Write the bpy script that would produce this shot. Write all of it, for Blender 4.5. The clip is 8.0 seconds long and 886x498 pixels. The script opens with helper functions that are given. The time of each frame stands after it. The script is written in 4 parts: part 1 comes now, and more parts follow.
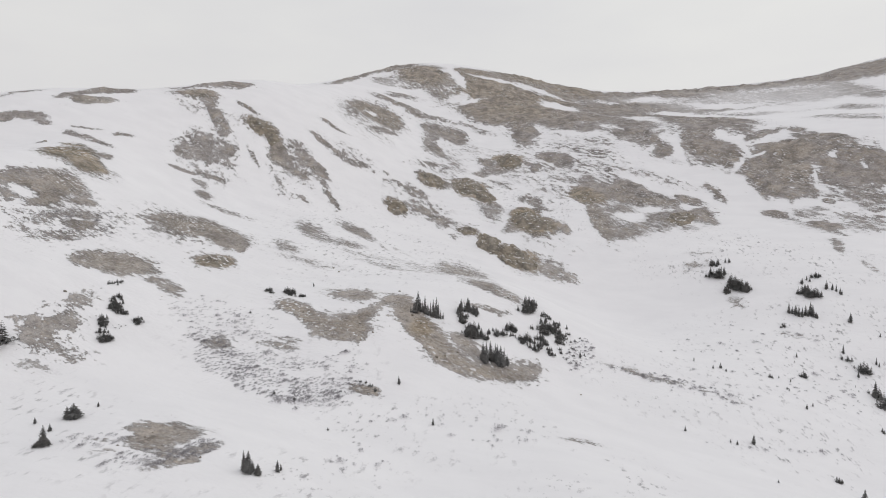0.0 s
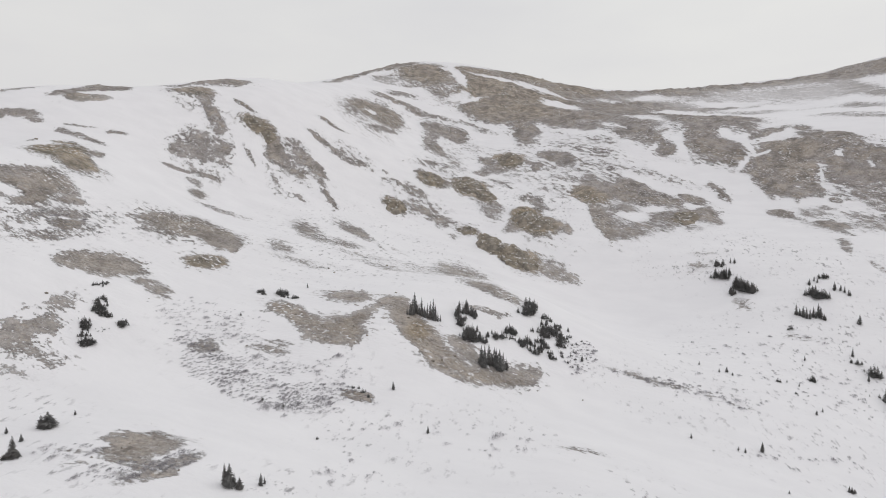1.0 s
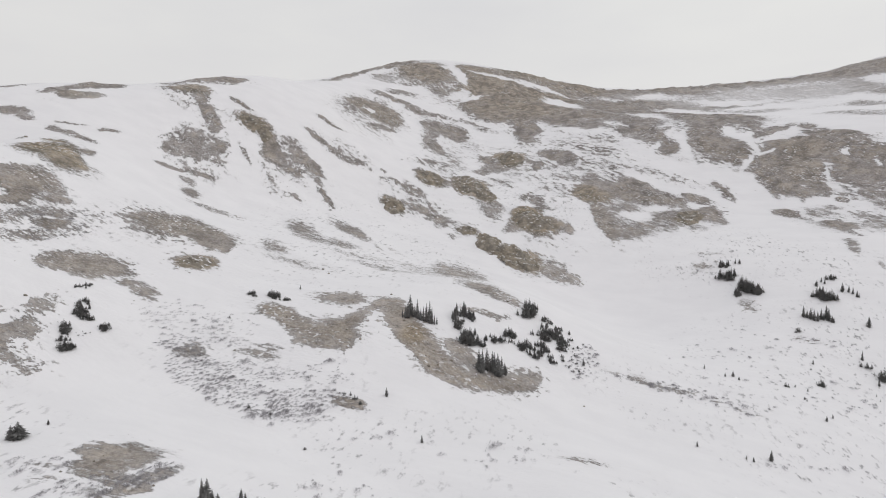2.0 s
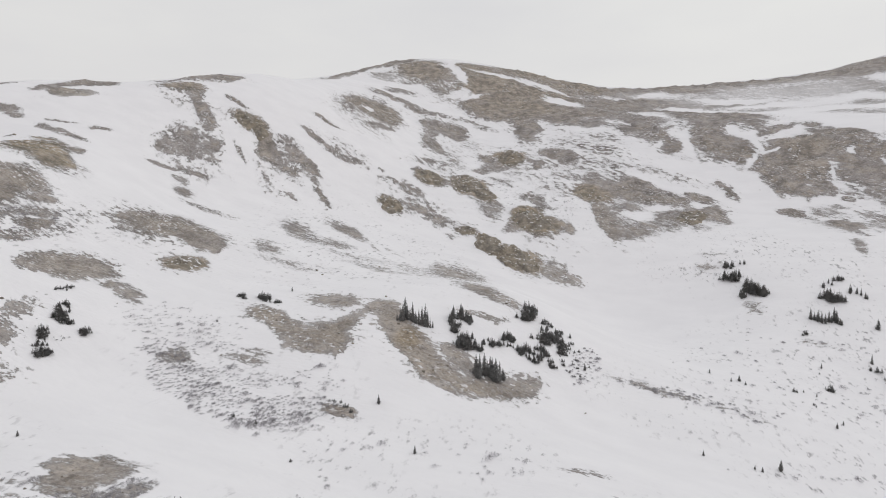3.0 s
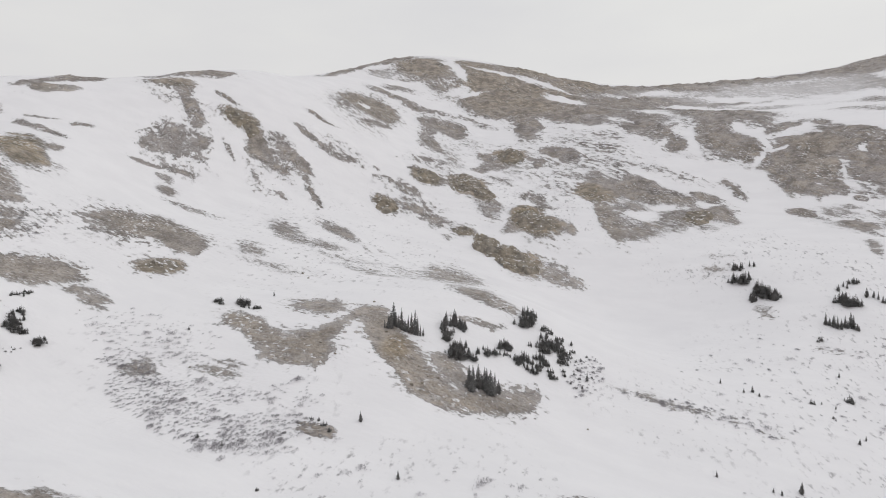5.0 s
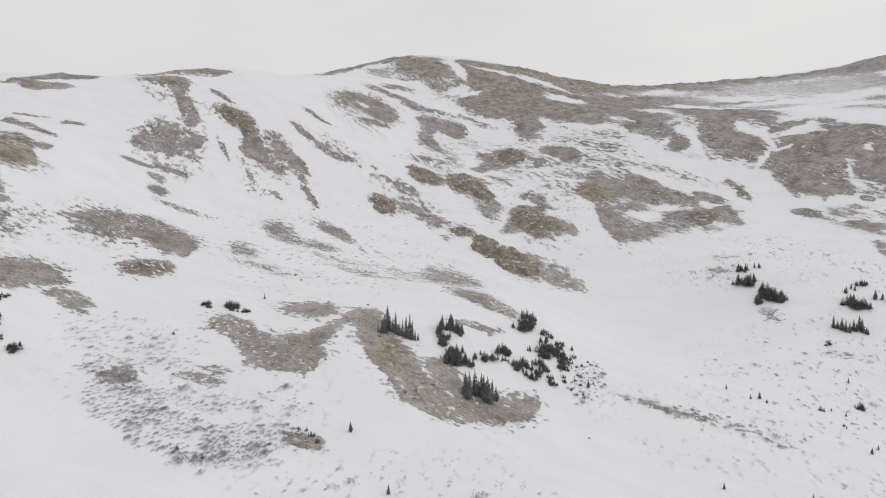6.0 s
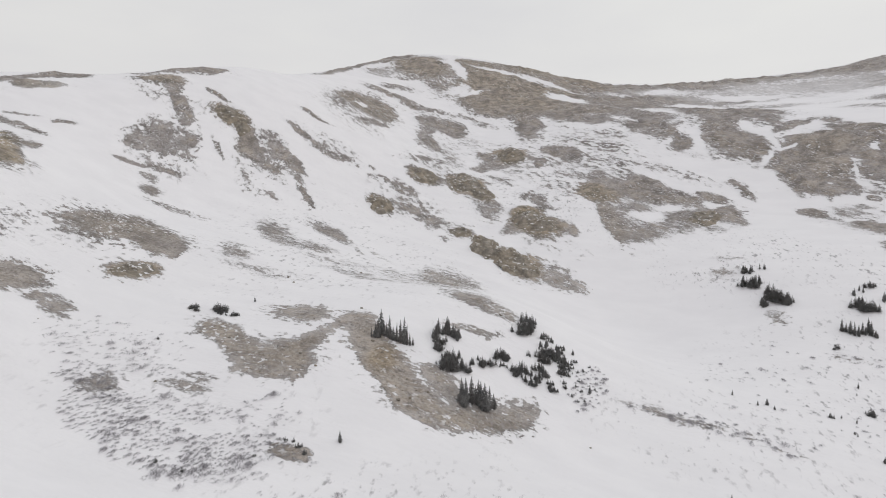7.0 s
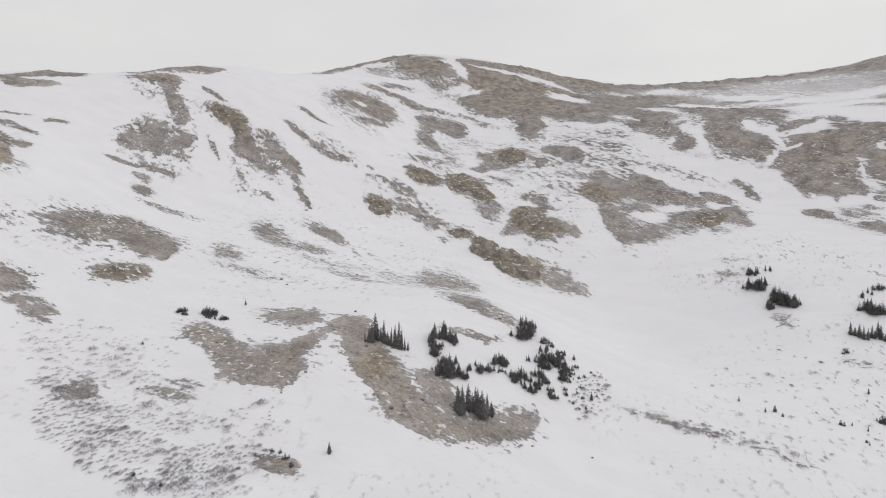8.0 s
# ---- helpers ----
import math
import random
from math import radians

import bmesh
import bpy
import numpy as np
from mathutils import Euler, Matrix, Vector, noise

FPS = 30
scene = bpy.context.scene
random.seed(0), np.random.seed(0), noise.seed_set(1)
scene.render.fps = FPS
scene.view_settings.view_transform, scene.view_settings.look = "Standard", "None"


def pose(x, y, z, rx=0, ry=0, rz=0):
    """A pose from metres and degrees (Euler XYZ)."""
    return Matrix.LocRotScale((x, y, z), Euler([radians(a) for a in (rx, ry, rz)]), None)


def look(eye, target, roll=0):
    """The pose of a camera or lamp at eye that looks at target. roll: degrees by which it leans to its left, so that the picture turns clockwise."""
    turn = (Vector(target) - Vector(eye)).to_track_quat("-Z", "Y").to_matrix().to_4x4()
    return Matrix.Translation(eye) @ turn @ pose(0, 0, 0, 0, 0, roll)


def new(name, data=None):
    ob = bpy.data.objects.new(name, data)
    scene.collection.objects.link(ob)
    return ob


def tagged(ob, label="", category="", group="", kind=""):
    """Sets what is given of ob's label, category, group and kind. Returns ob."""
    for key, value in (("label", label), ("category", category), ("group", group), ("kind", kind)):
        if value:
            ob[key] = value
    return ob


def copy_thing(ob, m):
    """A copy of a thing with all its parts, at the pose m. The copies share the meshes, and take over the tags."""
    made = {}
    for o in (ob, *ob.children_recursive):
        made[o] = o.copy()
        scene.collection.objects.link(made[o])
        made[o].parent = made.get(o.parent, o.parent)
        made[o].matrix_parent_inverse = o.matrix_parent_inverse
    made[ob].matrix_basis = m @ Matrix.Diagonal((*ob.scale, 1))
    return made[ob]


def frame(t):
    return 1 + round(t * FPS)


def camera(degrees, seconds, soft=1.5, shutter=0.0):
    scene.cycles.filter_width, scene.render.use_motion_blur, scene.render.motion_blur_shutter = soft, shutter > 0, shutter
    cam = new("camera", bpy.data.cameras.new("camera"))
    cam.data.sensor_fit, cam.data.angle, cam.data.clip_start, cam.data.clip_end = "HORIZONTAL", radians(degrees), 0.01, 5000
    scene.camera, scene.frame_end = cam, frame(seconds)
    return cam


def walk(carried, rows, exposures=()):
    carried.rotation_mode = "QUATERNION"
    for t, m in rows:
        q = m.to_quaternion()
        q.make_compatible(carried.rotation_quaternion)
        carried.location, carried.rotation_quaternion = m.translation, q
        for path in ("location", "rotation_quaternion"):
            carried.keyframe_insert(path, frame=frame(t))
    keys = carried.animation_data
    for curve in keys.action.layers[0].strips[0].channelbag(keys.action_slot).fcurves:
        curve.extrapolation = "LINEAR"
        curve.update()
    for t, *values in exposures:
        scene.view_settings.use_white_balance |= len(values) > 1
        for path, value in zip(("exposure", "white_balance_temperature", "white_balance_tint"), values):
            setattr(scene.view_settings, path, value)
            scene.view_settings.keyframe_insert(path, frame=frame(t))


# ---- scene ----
# Camera: a drone gliding level towards a snowy mountainside.
cam = camera(70, 8.0, soft=1.0)
PATH = [
    (0.0, pose(0.000, 0.000, 0.000, 88.4445, -0.0000, 0.0000)),
    (0.5, pose(0.812, 3.519, -0.051, 88.4379, -0.0066, 0.0966)),
    (1.0, pose(1.617, 7.095, -0.087, 88.4321, -0.0123, 0.1801)),
    (1.5, pose(2.415, 10.715, -0.110, 88.4276, -0.0172, 0.2521)),
    (2.0, pose(3.205, 14.367, -0.121, 88.4247, -0.0212, 0.3144)),
    (2.5, pose(3.989, 18.037, -0.123, 88.4238, -0.0244, 0.3690)),
    (3.0, pose(4.765, 21.714, -0.117, 88.4253, -0.0267, 0.4175)),
    (3.5, pose(5.535, 25.383, -0.105, 88.4296, -0.0281, 0.4618)),
    (4.0, pose(6.297, 29.033, -0.088, 88.4372, -0.0287, 0.5036)),
    (4.5, pose(7.053, 32.651, -0.068, 88.4484, -0.0284, 0.5448)),
    (5.0, pose(7.801, 36.224, -0.048, 88.4637, -0.0273, 0.5872)),
    (5.5, pose(8.542, 39.739, -0.028, 88.4834, -0.0253, 0.6325)),
    (6.0, pose(9.276, 43.183, -0.010, 88.5080, -0.0224, 0.6825)),
    (6.5, pose(10.003, 46.544, 0.003, 88.5378, -0.0187, 0.7391)),
    (7.0, pose(10.723, 49.809, 0.010, 88.5732, -0.0141, 0.8041)),
    (7.5, pose(11.436, 52.965, 0.010, 88.6147, -0.0086, 0.8792)),
    (8.0, pose(12.142, 56.000, 0.000, 88.6626, -0.0023, 0.9662)),
]
walk(cam, PATH)

# ---- world and light: high overcast, a faint veiled sun ----
world = bpy.data.worlds.new("overcast_sky")
scene.world = world
world.use_nodes = True
wn, wl = world.node_tree.nodes, world.node_tree.links
wn.clear()
SUN_TURN, SUN_HEIGHT = radians(62), radians(34)
w_out = wn.new("ShaderNodeOutputWorld")
w_mix = wn.new("ShaderNodeMixShader")
w_clear = wn.new("ShaderNodeBackground")
w_cloud = wn.new("ShaderNodeBackground")
w_sky = wn.new("ShaderNodeTexSky")
w_sky.sky_type, w_sky.sun_disc = "NISHITA", False
w_sky.sun_elevation, w_sky.sun_rotation = SUN_HEIGHT, SUN_TURN
w_coord = wn.new("ShaderNodeTexCoord")
w_map = wn.new("ShaderNodeMapping")
w_map.inputs["Scale"].default_value = (1.6, 1.6, 5.0)
w_noise = wn.new("ShaderNodeTexNoise")
w_noise.inputs["Scale"].default_value, w_noise.inputs["Detail"].default_value = 1.7, 5.0
w_dot = wn.new("ShaderNodeVectorMath")
w_dot.operation = "DOT_PRODUCT"
w_dot.inputs[1].default_value = (math.sin(SUN_TURN) * 0.93, math.cos(SUN_TURN) * 0.93, 0.36)
w_add = wn.new("ShaderNodeMath")
w_add.operation = "MULTIPLY_ADD"
w_add.inputs[1].default_value = 0.35
w_ramp = wn.new("ShaderNodeValToRGB")
w_ramp.color_ramp.elements[0].position, w_ramp.color_ramp.elements[0].color = 0.25, (0.695, 0.684, 0.692, 1)
w_ramp.color_ramp.elements[1].position, w_ramp.color_ramp.elements[1].color = 0.95, (0.805, 0.795, 0.765, 1)
wl.new(w_coord.outputs["Generated"], w_map.inputs["Vector"])
wl.new(w_map.outputs["Vector"], w_noise.inputs["Vector"])
wl.new(w_coord.outputs["Generated"], w_dot.inputs[0])
wl.new(w_dot.outputs["Value"], w_add.inputs[0])
wl.new(w_noise.outputs["Fac"], w_add.inputs[2])
wl.new(w_add.outputs[0], w_ramp.inputs["Fac"])
# the cloud is cooler overhead than towards the horizon
w_up = wn.new("ShaderNodeSeparateXYZ")
w_cool = wn.new("ShaderNodeMix")
w_cool.data_type = "RGBA"
w_cool.inputs[7].default_value = (0.960, 1.0, 1.036, 1)
# and faintly pink on the side away from the sun
w_side = wn.new("ShaderNodeMapRange")
w_side.inputs["From Min"].default_value, w_side.inputs["From Max"].default_value = 0.6, -0.8
w_low = wn.new("ShaderNodeMix")
w_low.data_type = "RGBA"
w_low.inputs[6].default_value, w_low.inputs[7].default_value = (1.012, 0.998, 0.994, 1), (1.055, 0.985, 0.972, 1)
wl.new(w_low.outputs[2], w_cool.inputs[6])
wl.new(w_side.outputs["Result"], w_low.inputs[0])
w_tone = wn.new("ShaderNodeMix")
w_tone.data_type, w_tone.blend_type = "RGBA", "MULTIPLY"
w_tone.inputs[0].default_value = 1.0
wl.new(w_coord.outputs["Generated"], w_up.inputs[0])
wl.new(w_up.outputs["Z"], w_cool.inputs[0])
wl.new(w_up.outputs["Y"], w_side.inputs["Value"])
wl.new(w_ramp.outputs["Color"], w_tone.inputs[6])
wl.new(w_cool.outputs[2], w_tone.inputs[7])
wl.new(w_tone.outputs[2], w_cloud.inputs["Color"])
wl.new(w_sky.outputs["Color"], w_clear.inputs["Color"])
w_clear.inputs["Strength"].default_value = 0.1
w_cloud.inputs["Strength"].default_value = 1.0
w_mix.inputs["Fac"].default_value = 0.94
wl.new(w_clear.outputs[0], w_mix.inputs[1])
wl.new(w_cloud.outputs[0], w_mix.inputs[2])
wl.new(w_mix.outputs[0], w_out.inputs["Surface"])

sun = new("sun", bpy.data.lights.new("sun", "SUN"))
sun.data.energy, sun.data.angle, sun.data.color = 0.3, radians(24), (1.0, 0.97, 0.95)
sun.matrix_world = look((300 * math.sin(SUN_TURN), 300 * math.cos(SUN_TURN), 300 * math.tan(SUN_HEIGHT)), (0, 0, 0))


# ---- materials ----
def material(name, rough=0.9):
    m = bpy.data.materials.new(name)
    m.use_nodes = True
    n, l = m.node_tree.nodes, m.node_tree.links
    bsdf = n["Principled BSDF"]
    bsdf.inputs["Roughness"].default_value = rough
    bsdf.inputs["Specular IOR Level"].default_value = 0.15
    return m, n, l, bsdf


def noise_node(n, l, vector, scale, detail=4.0, rough=0.55):
    k = n.new("ShaderNodeTexNoise")
    k.inputs["Scale"].default_value, k.inputs["Detail"].default_value = scale, detail
    k.inputs["Roughness"].default_value = rough
    l.new(vector, k.inputs["Vector"])
    return k.outputs["Fac"]


def calc(n, l, op, a, b=None, c=None):
    k = n.new("ShaderNodeMath")
    k.operation = op
    for i, v in enumerate((a, b, c)):
        if v is None:
            continue
        if isinstance(v, (int, float)):
            k.inputs[i].default_value = v
        else:
            l.new(v, k.inputs[i])
    return k.outputs[0]


def blend(n, l, fac, a, b):
    k = n.new("ShaderNodeMix")
    k.data_type = "RGBA"
    for socket, v in ((k.inputs[0], fac), (k.inputs[6], a), (k.inputs[7], b)):
        if isinstance(v, tuple):
            socket.default_value = (*v, 1)
        elif isinstance(v, (int, float)):
            socket.default_value = v
        else:
            l.new(v, socket)
    return k.outputs[2]


def spread(n, l, value, low, high):
    k = n.new("ShaderNodeMapRange")
    k.interpolation_type = "SMOOTHSTEP"
    k.inputs["From Min"].default_value, k.inputs["From Max"].default_value = low, high
    l.new(value, k.inputs["Value"])
    return k.outputs["Result"]


def pick(n, l, fac, a, b):
    k = n.new("ShaderNodeMix")
    for socket, v in ((k.inputs[0], fac), (k.inputs[2], a), (k.inputs[3], b)):
        l.new(v, socket)
    return k.outputs[0]


def attribute(n, name):
    k = n.new("ShaderNodeAttribute")
    k.attribute_name = name
    return k.outputs["Fac"]


def mapped(n, l, vector, turn, scale):
    k = n.new("ShaderNodeMapping")
    k.vector_type = "TEXTURE"
    k.inputs["Rotation"].default_value = (0, 0, radians(turn))
    k.inputs["Scale"].default_value = scale
    l.new(vector, k.inputs["Vector"])
    return k.outputs["Vector"]


def tundra_colour(n, l, place, tint, sedge, core):
    """Dead grass, lichen, gravel and broken rock, from grey brown to tan and olive."""
    mottle = noise_node(n, l, place, 0.13, 8, 0.68)
    broad = noise_node(n, l, place, 0.03, 4, 0.6)
    grain = noise_node(n, l, place, 1.1, 5, 0.7)
    tone = calc(n, l, "MULTIPLY_ADD", calc(n, l, "SUBTRACT", grain, 0.5), 0.9, mottle)
    tone = spread(n, l, tone, 0.2, 0.8)
    grey = blend(n, l, tone, (0.216, 0.197, 0.189), (0.504, 0.464, 0.447))
    grey = blend(n, l, sedge, grey, blend(n, l, tone, (0.280, 0.257, 0.245), (0.585, 0.540, 0.514)))
    warm = blend(n, l, tone, (0.230, 0.190, 0.143), (0.555, 0.460, 0.350))
    olive = blend(n, l, tone, (0.152, 0.131, 0.097), (0.396, 0.342, 0.254))
    earth = blend(n, l, calc(n, l, "MAXIMUM", spread(n, l, mottle, 0.42, 0.58), sedge), olive, warm)
    # turf holds on in the middle, grey grit and dust of snow lie round the rim
    turf = calc(n, l, "MAXIMUM", tint, calc(n, l, "MULTIPLY", core, 0.48))
    mixed = blend(n, l, calc(n, l, "MULTIPLY", turf, spread(n, l, broad, 0.2, 0.5)), grey, earth)
    rocks = spread(n, l, noise_node(n, l, place, 0.45, 5, 0.65), 0.56, 0.68)
    mixed = blend(n, l, calc(n, l, "MULTIPLY", rocks, 0.45), mixed, (0.075, 0.068, 0.060))
    lichen = spread(n, l, noise_node(n, l, place, 0.05, 6, 0.68), 0.5, 0.66)
    return blend(n, l, calc(n, l, "MULTIPLY", lichen, 0.38), mixed, (0.120, 0.108, 0.094))


def ground_material():
    m, n, l, bsdf = material("wind_packed_snow_on_tundra", 0.8)
    place = n.new("ShaderNodeNewGeometry").outputs["Position"]
    wind = mapped(n, l, place, -12, (2.6, 1.0, 1.0))
    fall = mapped(n, l, place, 122, (2.2, 1.0, 1.0))
    cover, tint = attribute(n, "bare"), attribute(n, "tint")
    steep = attribute(n, "steep")
    drift = pick(n, l, steep, noise_node(n, l, wind, 0.06, 5, 0.62), noise_node(n, l, fall, 0.05, 5, 0.62))
    ragged = pick(n, l, steep, noise_node(n, l, wind, 0.6, 5, 0.68), noise_node(n, l, fall, 0.30, 5, 0.66))
    close = mapped(n, l, place, -12, (1.2, 1.0, 1.0))
    speck = noise_node(n, l, close, 1.4, 3, 0.6)
    veil = spread(n, l, noise_node(n, l, wind, 0.03, 2, 0.5), 0.42, 0.62)
    edge = calc(n, l, "MULTIPLY_ADD", calc(n, l, "SUBTRACT", drift, 0.5), 1.5, calc(n, l, "MULTIPLY", cover, 1.2))
    torn = calc(n, l, "MULTIPLY_ADD", spread(n, l, noise_node(n, l, place, 0.022, 3, 0.6), 0.4, 0.62), 2.2, 1.9)
    edge = calc(n, l, "MULTIPLY_ADD", calc(n, l, "SUBTRACT", ragged, 0.5), torn, edge)
    edge = calc(n, l, "MULTIPLY_ADD", calc(n, l, "SUBTRACT", speck, 0.5), 1.1, edge)
    bare = pick(n, l, veil, spread(n, l, edge, 0.46, 0.63), spread(n, l, edge, 0.3, 0.8))
    # flecks of snow caught between the stones
    patchy = spread(n, l, noise_node(n, l, place, 0.03, 4, 0.65), 0.42, 0.58)
    fleck = pick(n, l, steep, noise_node(n, l, close, 0.8, 3, 0.6), noise_node(n, l, fall, 0.7, 4, 0.7))
    caught = calc(n, l, "MULTIPLY", spread(n, l, fleck, 0.55, 0.6), calc(n, l, "MULTIPLY_ADD", patchy, 0.9, 0.1))
    bare = calc(n, l, "MULTIPLY", bare, calc(n, l, "SUBTRACT", 1.0, caught))
    # islands of turf and stones strewn along the edges
    isle = pick(n, l, steep, noise_node(n, l, close, 0.42, 4, 0.62), noise_node(n, l, fall, 0.32, 4, 0.64))
    strewn = calc(n, l, "MULTIPLY_ADD", attribute(n, "fringe"), 0.3, isle)
    bare = calc(n, l, "MAXIMUM", bare, calc(n, l, "MULTIPLY", spread(n, l, strewn, 0.68, 0.72), 0.9))
    cover = calc(n, l, "MAXIMUM", cover, attribute(n, "fringe"))
    # nothing shows through where the snow lies deep
    bare = calc(n, l, "MULTIPLY", bare, spread(n, l, cover, 0.03, 0.3))
    # powder blown over the far crest
    powder = calc(n, l, "MULTIPLY", attribute(n, "powder"), spread(n, l, noise_node(n, l, wind, 0.02, 5, 0.6), 0.3, 0.6))
    bare = calc(n, l, "MULTIPLY", bare, calc(n, l, "MULTIPLY_ADD", powder, -0.6, 1.0))
    crust = noise_node(n, l, wind, 0.11, 6, 0.6)
    snow = blend(n, l, spread(n, l, crust, 0.3, 0.7), (0.879, 0.868, 0.884), (0.917, 0.906, 0.920))
    stems = noise_node(n, l, close, 0.8, 6, 0.75)
    thin = spread(n, l, noise_node(n, l, wind, 0.022, 3, 0.55), 0.5, 0.72)
    snow = blend(n, l, calc(n, l, "MULTIPLY", spread(n, l, stems, 0.6, 0.75), calc(n, l, "MULTIPLY", thin, 0.1)), snow, (0.45, 0.43, 0.42))
    dashes = spread(n, l, noise_node(n, l, mapped(n, l, place, -12, (0.8, 1.5, 1.0)), 0.42, 4, 0.62), 0.55, 0.7)
    blotch = spread(n, l, noise_node(n, l, place, 0.06, 3, 0.6), 0.4, 0.58)
    meagre = calc(n, l, "MULTIPLY", calc(n, l, "MULTIPLY", dashes, blotch), calc(n, l, "MULTIPLY_ADD", attribute(n, "meagre"), 1.15, 0.0))
    snow = blend(n, l, meagre, snow, (0.40, 0.388, 0.40))
    earth = tundra_colour(n, l, place, tint, attribute(n, "sedge"), spread(n, l, edge, 0.8, 1.45))
    l.new(blend(n, l, bare, snow, earth), bsdf.inputs["Base Color"])
    bump = n.new("ShaderNodeBump")
    bump.inputs["Strength"].default_value, bump.inputs["Distance"].default_value = 0.8, 0.8
    l.new(calc(n, l, "MULTIPLY", calc(n, l, "MULTIPLY_ADD", bare, 1.6, 0.25), ragged), bump.inputs["Height"])
    l.new(bump.outputs["Normal"], bsdf.inputs["Normal"])
    return m


def needle_material():
    m, n, l, bsdf = material("dark_fir_needles", 0.75)
    info = n.new("ShaderNodeObjectInfo")
    place = n.new("ShaderNodeTexCoord").outputs["Object"]
    shade = noise_node(n, l, place, 2.2, 4, 0.6)
    green = blend(n, l, spread(n, l, shade, 0.3, 0.7), (0.124, 0.127, 0.128), (0.260, 0.259, 0.252))
    l.new(blend(n, l, calc(n, l, "MULTIPLY", info.outputs["Random"], 0.35), green, (0.140, 0.118, 0.108)), bsdf.inputs["Base Color"])
    return m


def bark_material():
    m, n, l, bsdf = material("grey_fir_bark")
    place = n.new("ShaderNodeTexCoord").outputs["Object"]
    l.new(blend(n, l, noise_node(n, l, mapped(n, l, place, 0, (0.25, 0.25, 1.2)), 3, 4), (0.06, 0.05, 0.042), (0.17, 0.15, 0.13)), bsdf.inputs["Base Color"])
    return m


def twig_material():
    m, n, l, bsdf = material("leafless_willow_twigs")
    isle = n.new("ShaderNodeNewGeometry").outputs["Random Per Island"]
    l.new(blend(n, l, isle, (0.32, 0.308, 0.318), (0.62, 0.602, 0.633)), bsdf.inputs["Base Color"])
    return m


def stone_material():
    m, n, l, bsdf = material("lichen_covered_stone", 0.85)
    geo = n.new("ShaderNodeNewGeometry")
    place = geo.outputs["Position"]
    tone = spread(n, l, noise_node(n, l, place, 0.25, 8, 0.66), 0.25, 0.75)
    warmth = spread(n, l, noise_node(n, l, place, 0.09, 3, 0.6), 0.4, 0.62)
    rock = blend(n, l, tone, (0.150, 0.136, 0.118), (0.400, 0.362, 0.310))
    tan = blend(n, l, tone, (0.165, 0.143, 0.115), (0.425, 0.370, 0.298))
    rock = blend(n, l, warmth, rock, tan)
    # snow lodges on the flats and ledges
    level = n.new("ShaderNodeSeparateXYZ")
    l.new(geo.outputs["Normal"], level.inputs[0])
    lodge = calc(n, l, "MULTIPLY_ADD", level.outputs["Z"], 0.3, noise_node(n, l, mapped(n, l, place, -12, (1.3, 1.0, 1.0)), 0.6, 4, 0.6))
    dust = spread(n, l, lodge, 0.835, 0.88)
    l.new(blend(n, l, calc(n, l, "MULTIPLY", dust, 0.95), rock, (0.88, 0.87, 0.885)), bsdf.inputs["Base Color"])
    bump = n.new("ShaderNodeBump")
    bump.inputs["Strength"].default_value, bump.inputs["Distance"].default_value = 0.7, 0.8
    l.new(tone, bump.inputs["Height"])
    l.new(bump.outputs["Normal"], bsdf.inputs["Normal"])
    return m


GROUND, NEEDLES, BARK = ground_material(), needle_material(), bark_material()
TWIGS, STONE = twig_material(), stone_material()

# ---- the lie of the land: a slope from valley to ridge, with mounds and hollows (x, y, height, radius) ----
VALLEY_MOUNDS = (
    (-84, -80, -7.2, 54), (-24, -80, -2.2, 54), (35, -80, -2.2, 54), (94, -80, -6.1, 54),
    (-79, 40, -7.3, 86), (10, 40, -0.8, 86), (99, 40, -11.7, 86), (-118, 112, 0.5, 46),
    (-64, 112, 2.7, 46), (-10, 112, -2.5, 46), (45, 112, -3.1, 46), (99, 112, -5.3, 46),
    (153, 112, -12.2, 46),
)
FOOT_MOUNDS = (
    (-135, 142, 0.7, 27), (-100, 142, -6.4, 27), (-66, 142, 4.5, 27), (-31, 142, -1.7, 27),
    (3, 142, -8.6, 27), (38, 142, 0.7, 27), (72, 142, -6.8, 27), (107, 142, -1.5, 27),
    (141, 142, -4.9, 27), (176, 142, -14.1, 27), (-151, 172, 2.9, 27), (-116, 172, 12.5, 27),
    (-81, 172, -7.7, 27), (-46, 172, -6.9, 27), (-12, 172, -3.7, 27), (24, 172, 0.3, 27),
    (58, 172, -5.9, 27), (94, 172, -6.1, 27), (128, 172, -15.5, 27), (164, 172, -10.4, 27),
    (198, 172, -15.5, 27),
)
BENCH_MOUNDS = (
    (-168, 202, 18.4, 30), (-129, 202, -2.3, 30), (-90, 202, 3.6, 30), (-51, 202, 1.4, 30),
    (-12, 202, -2.1, 30), (27, 202, -10.8, 30), (66, 202, -8.1, 30), (104, 202, -7.3, 30),
    (143, 202, -10.0, 30), (182, 202, -8.4, 30), (221, 202, -6.4, 30), (-186, 235, 12.4, 33),
    (-143, 235, -0.2, 33), (-100, 235, -2.4, 33), (-56, 235, -7.6, 33), (-13, 235, 6.1, 33),
    (30, 235, -10.9, 33), (73, 235, -12.4, 33), (116, 235, -6.6, 33), (160, 235, -15.8, 33),
    (203, 235, -24.4, 33), (246, 235, -8.4, 33),
)
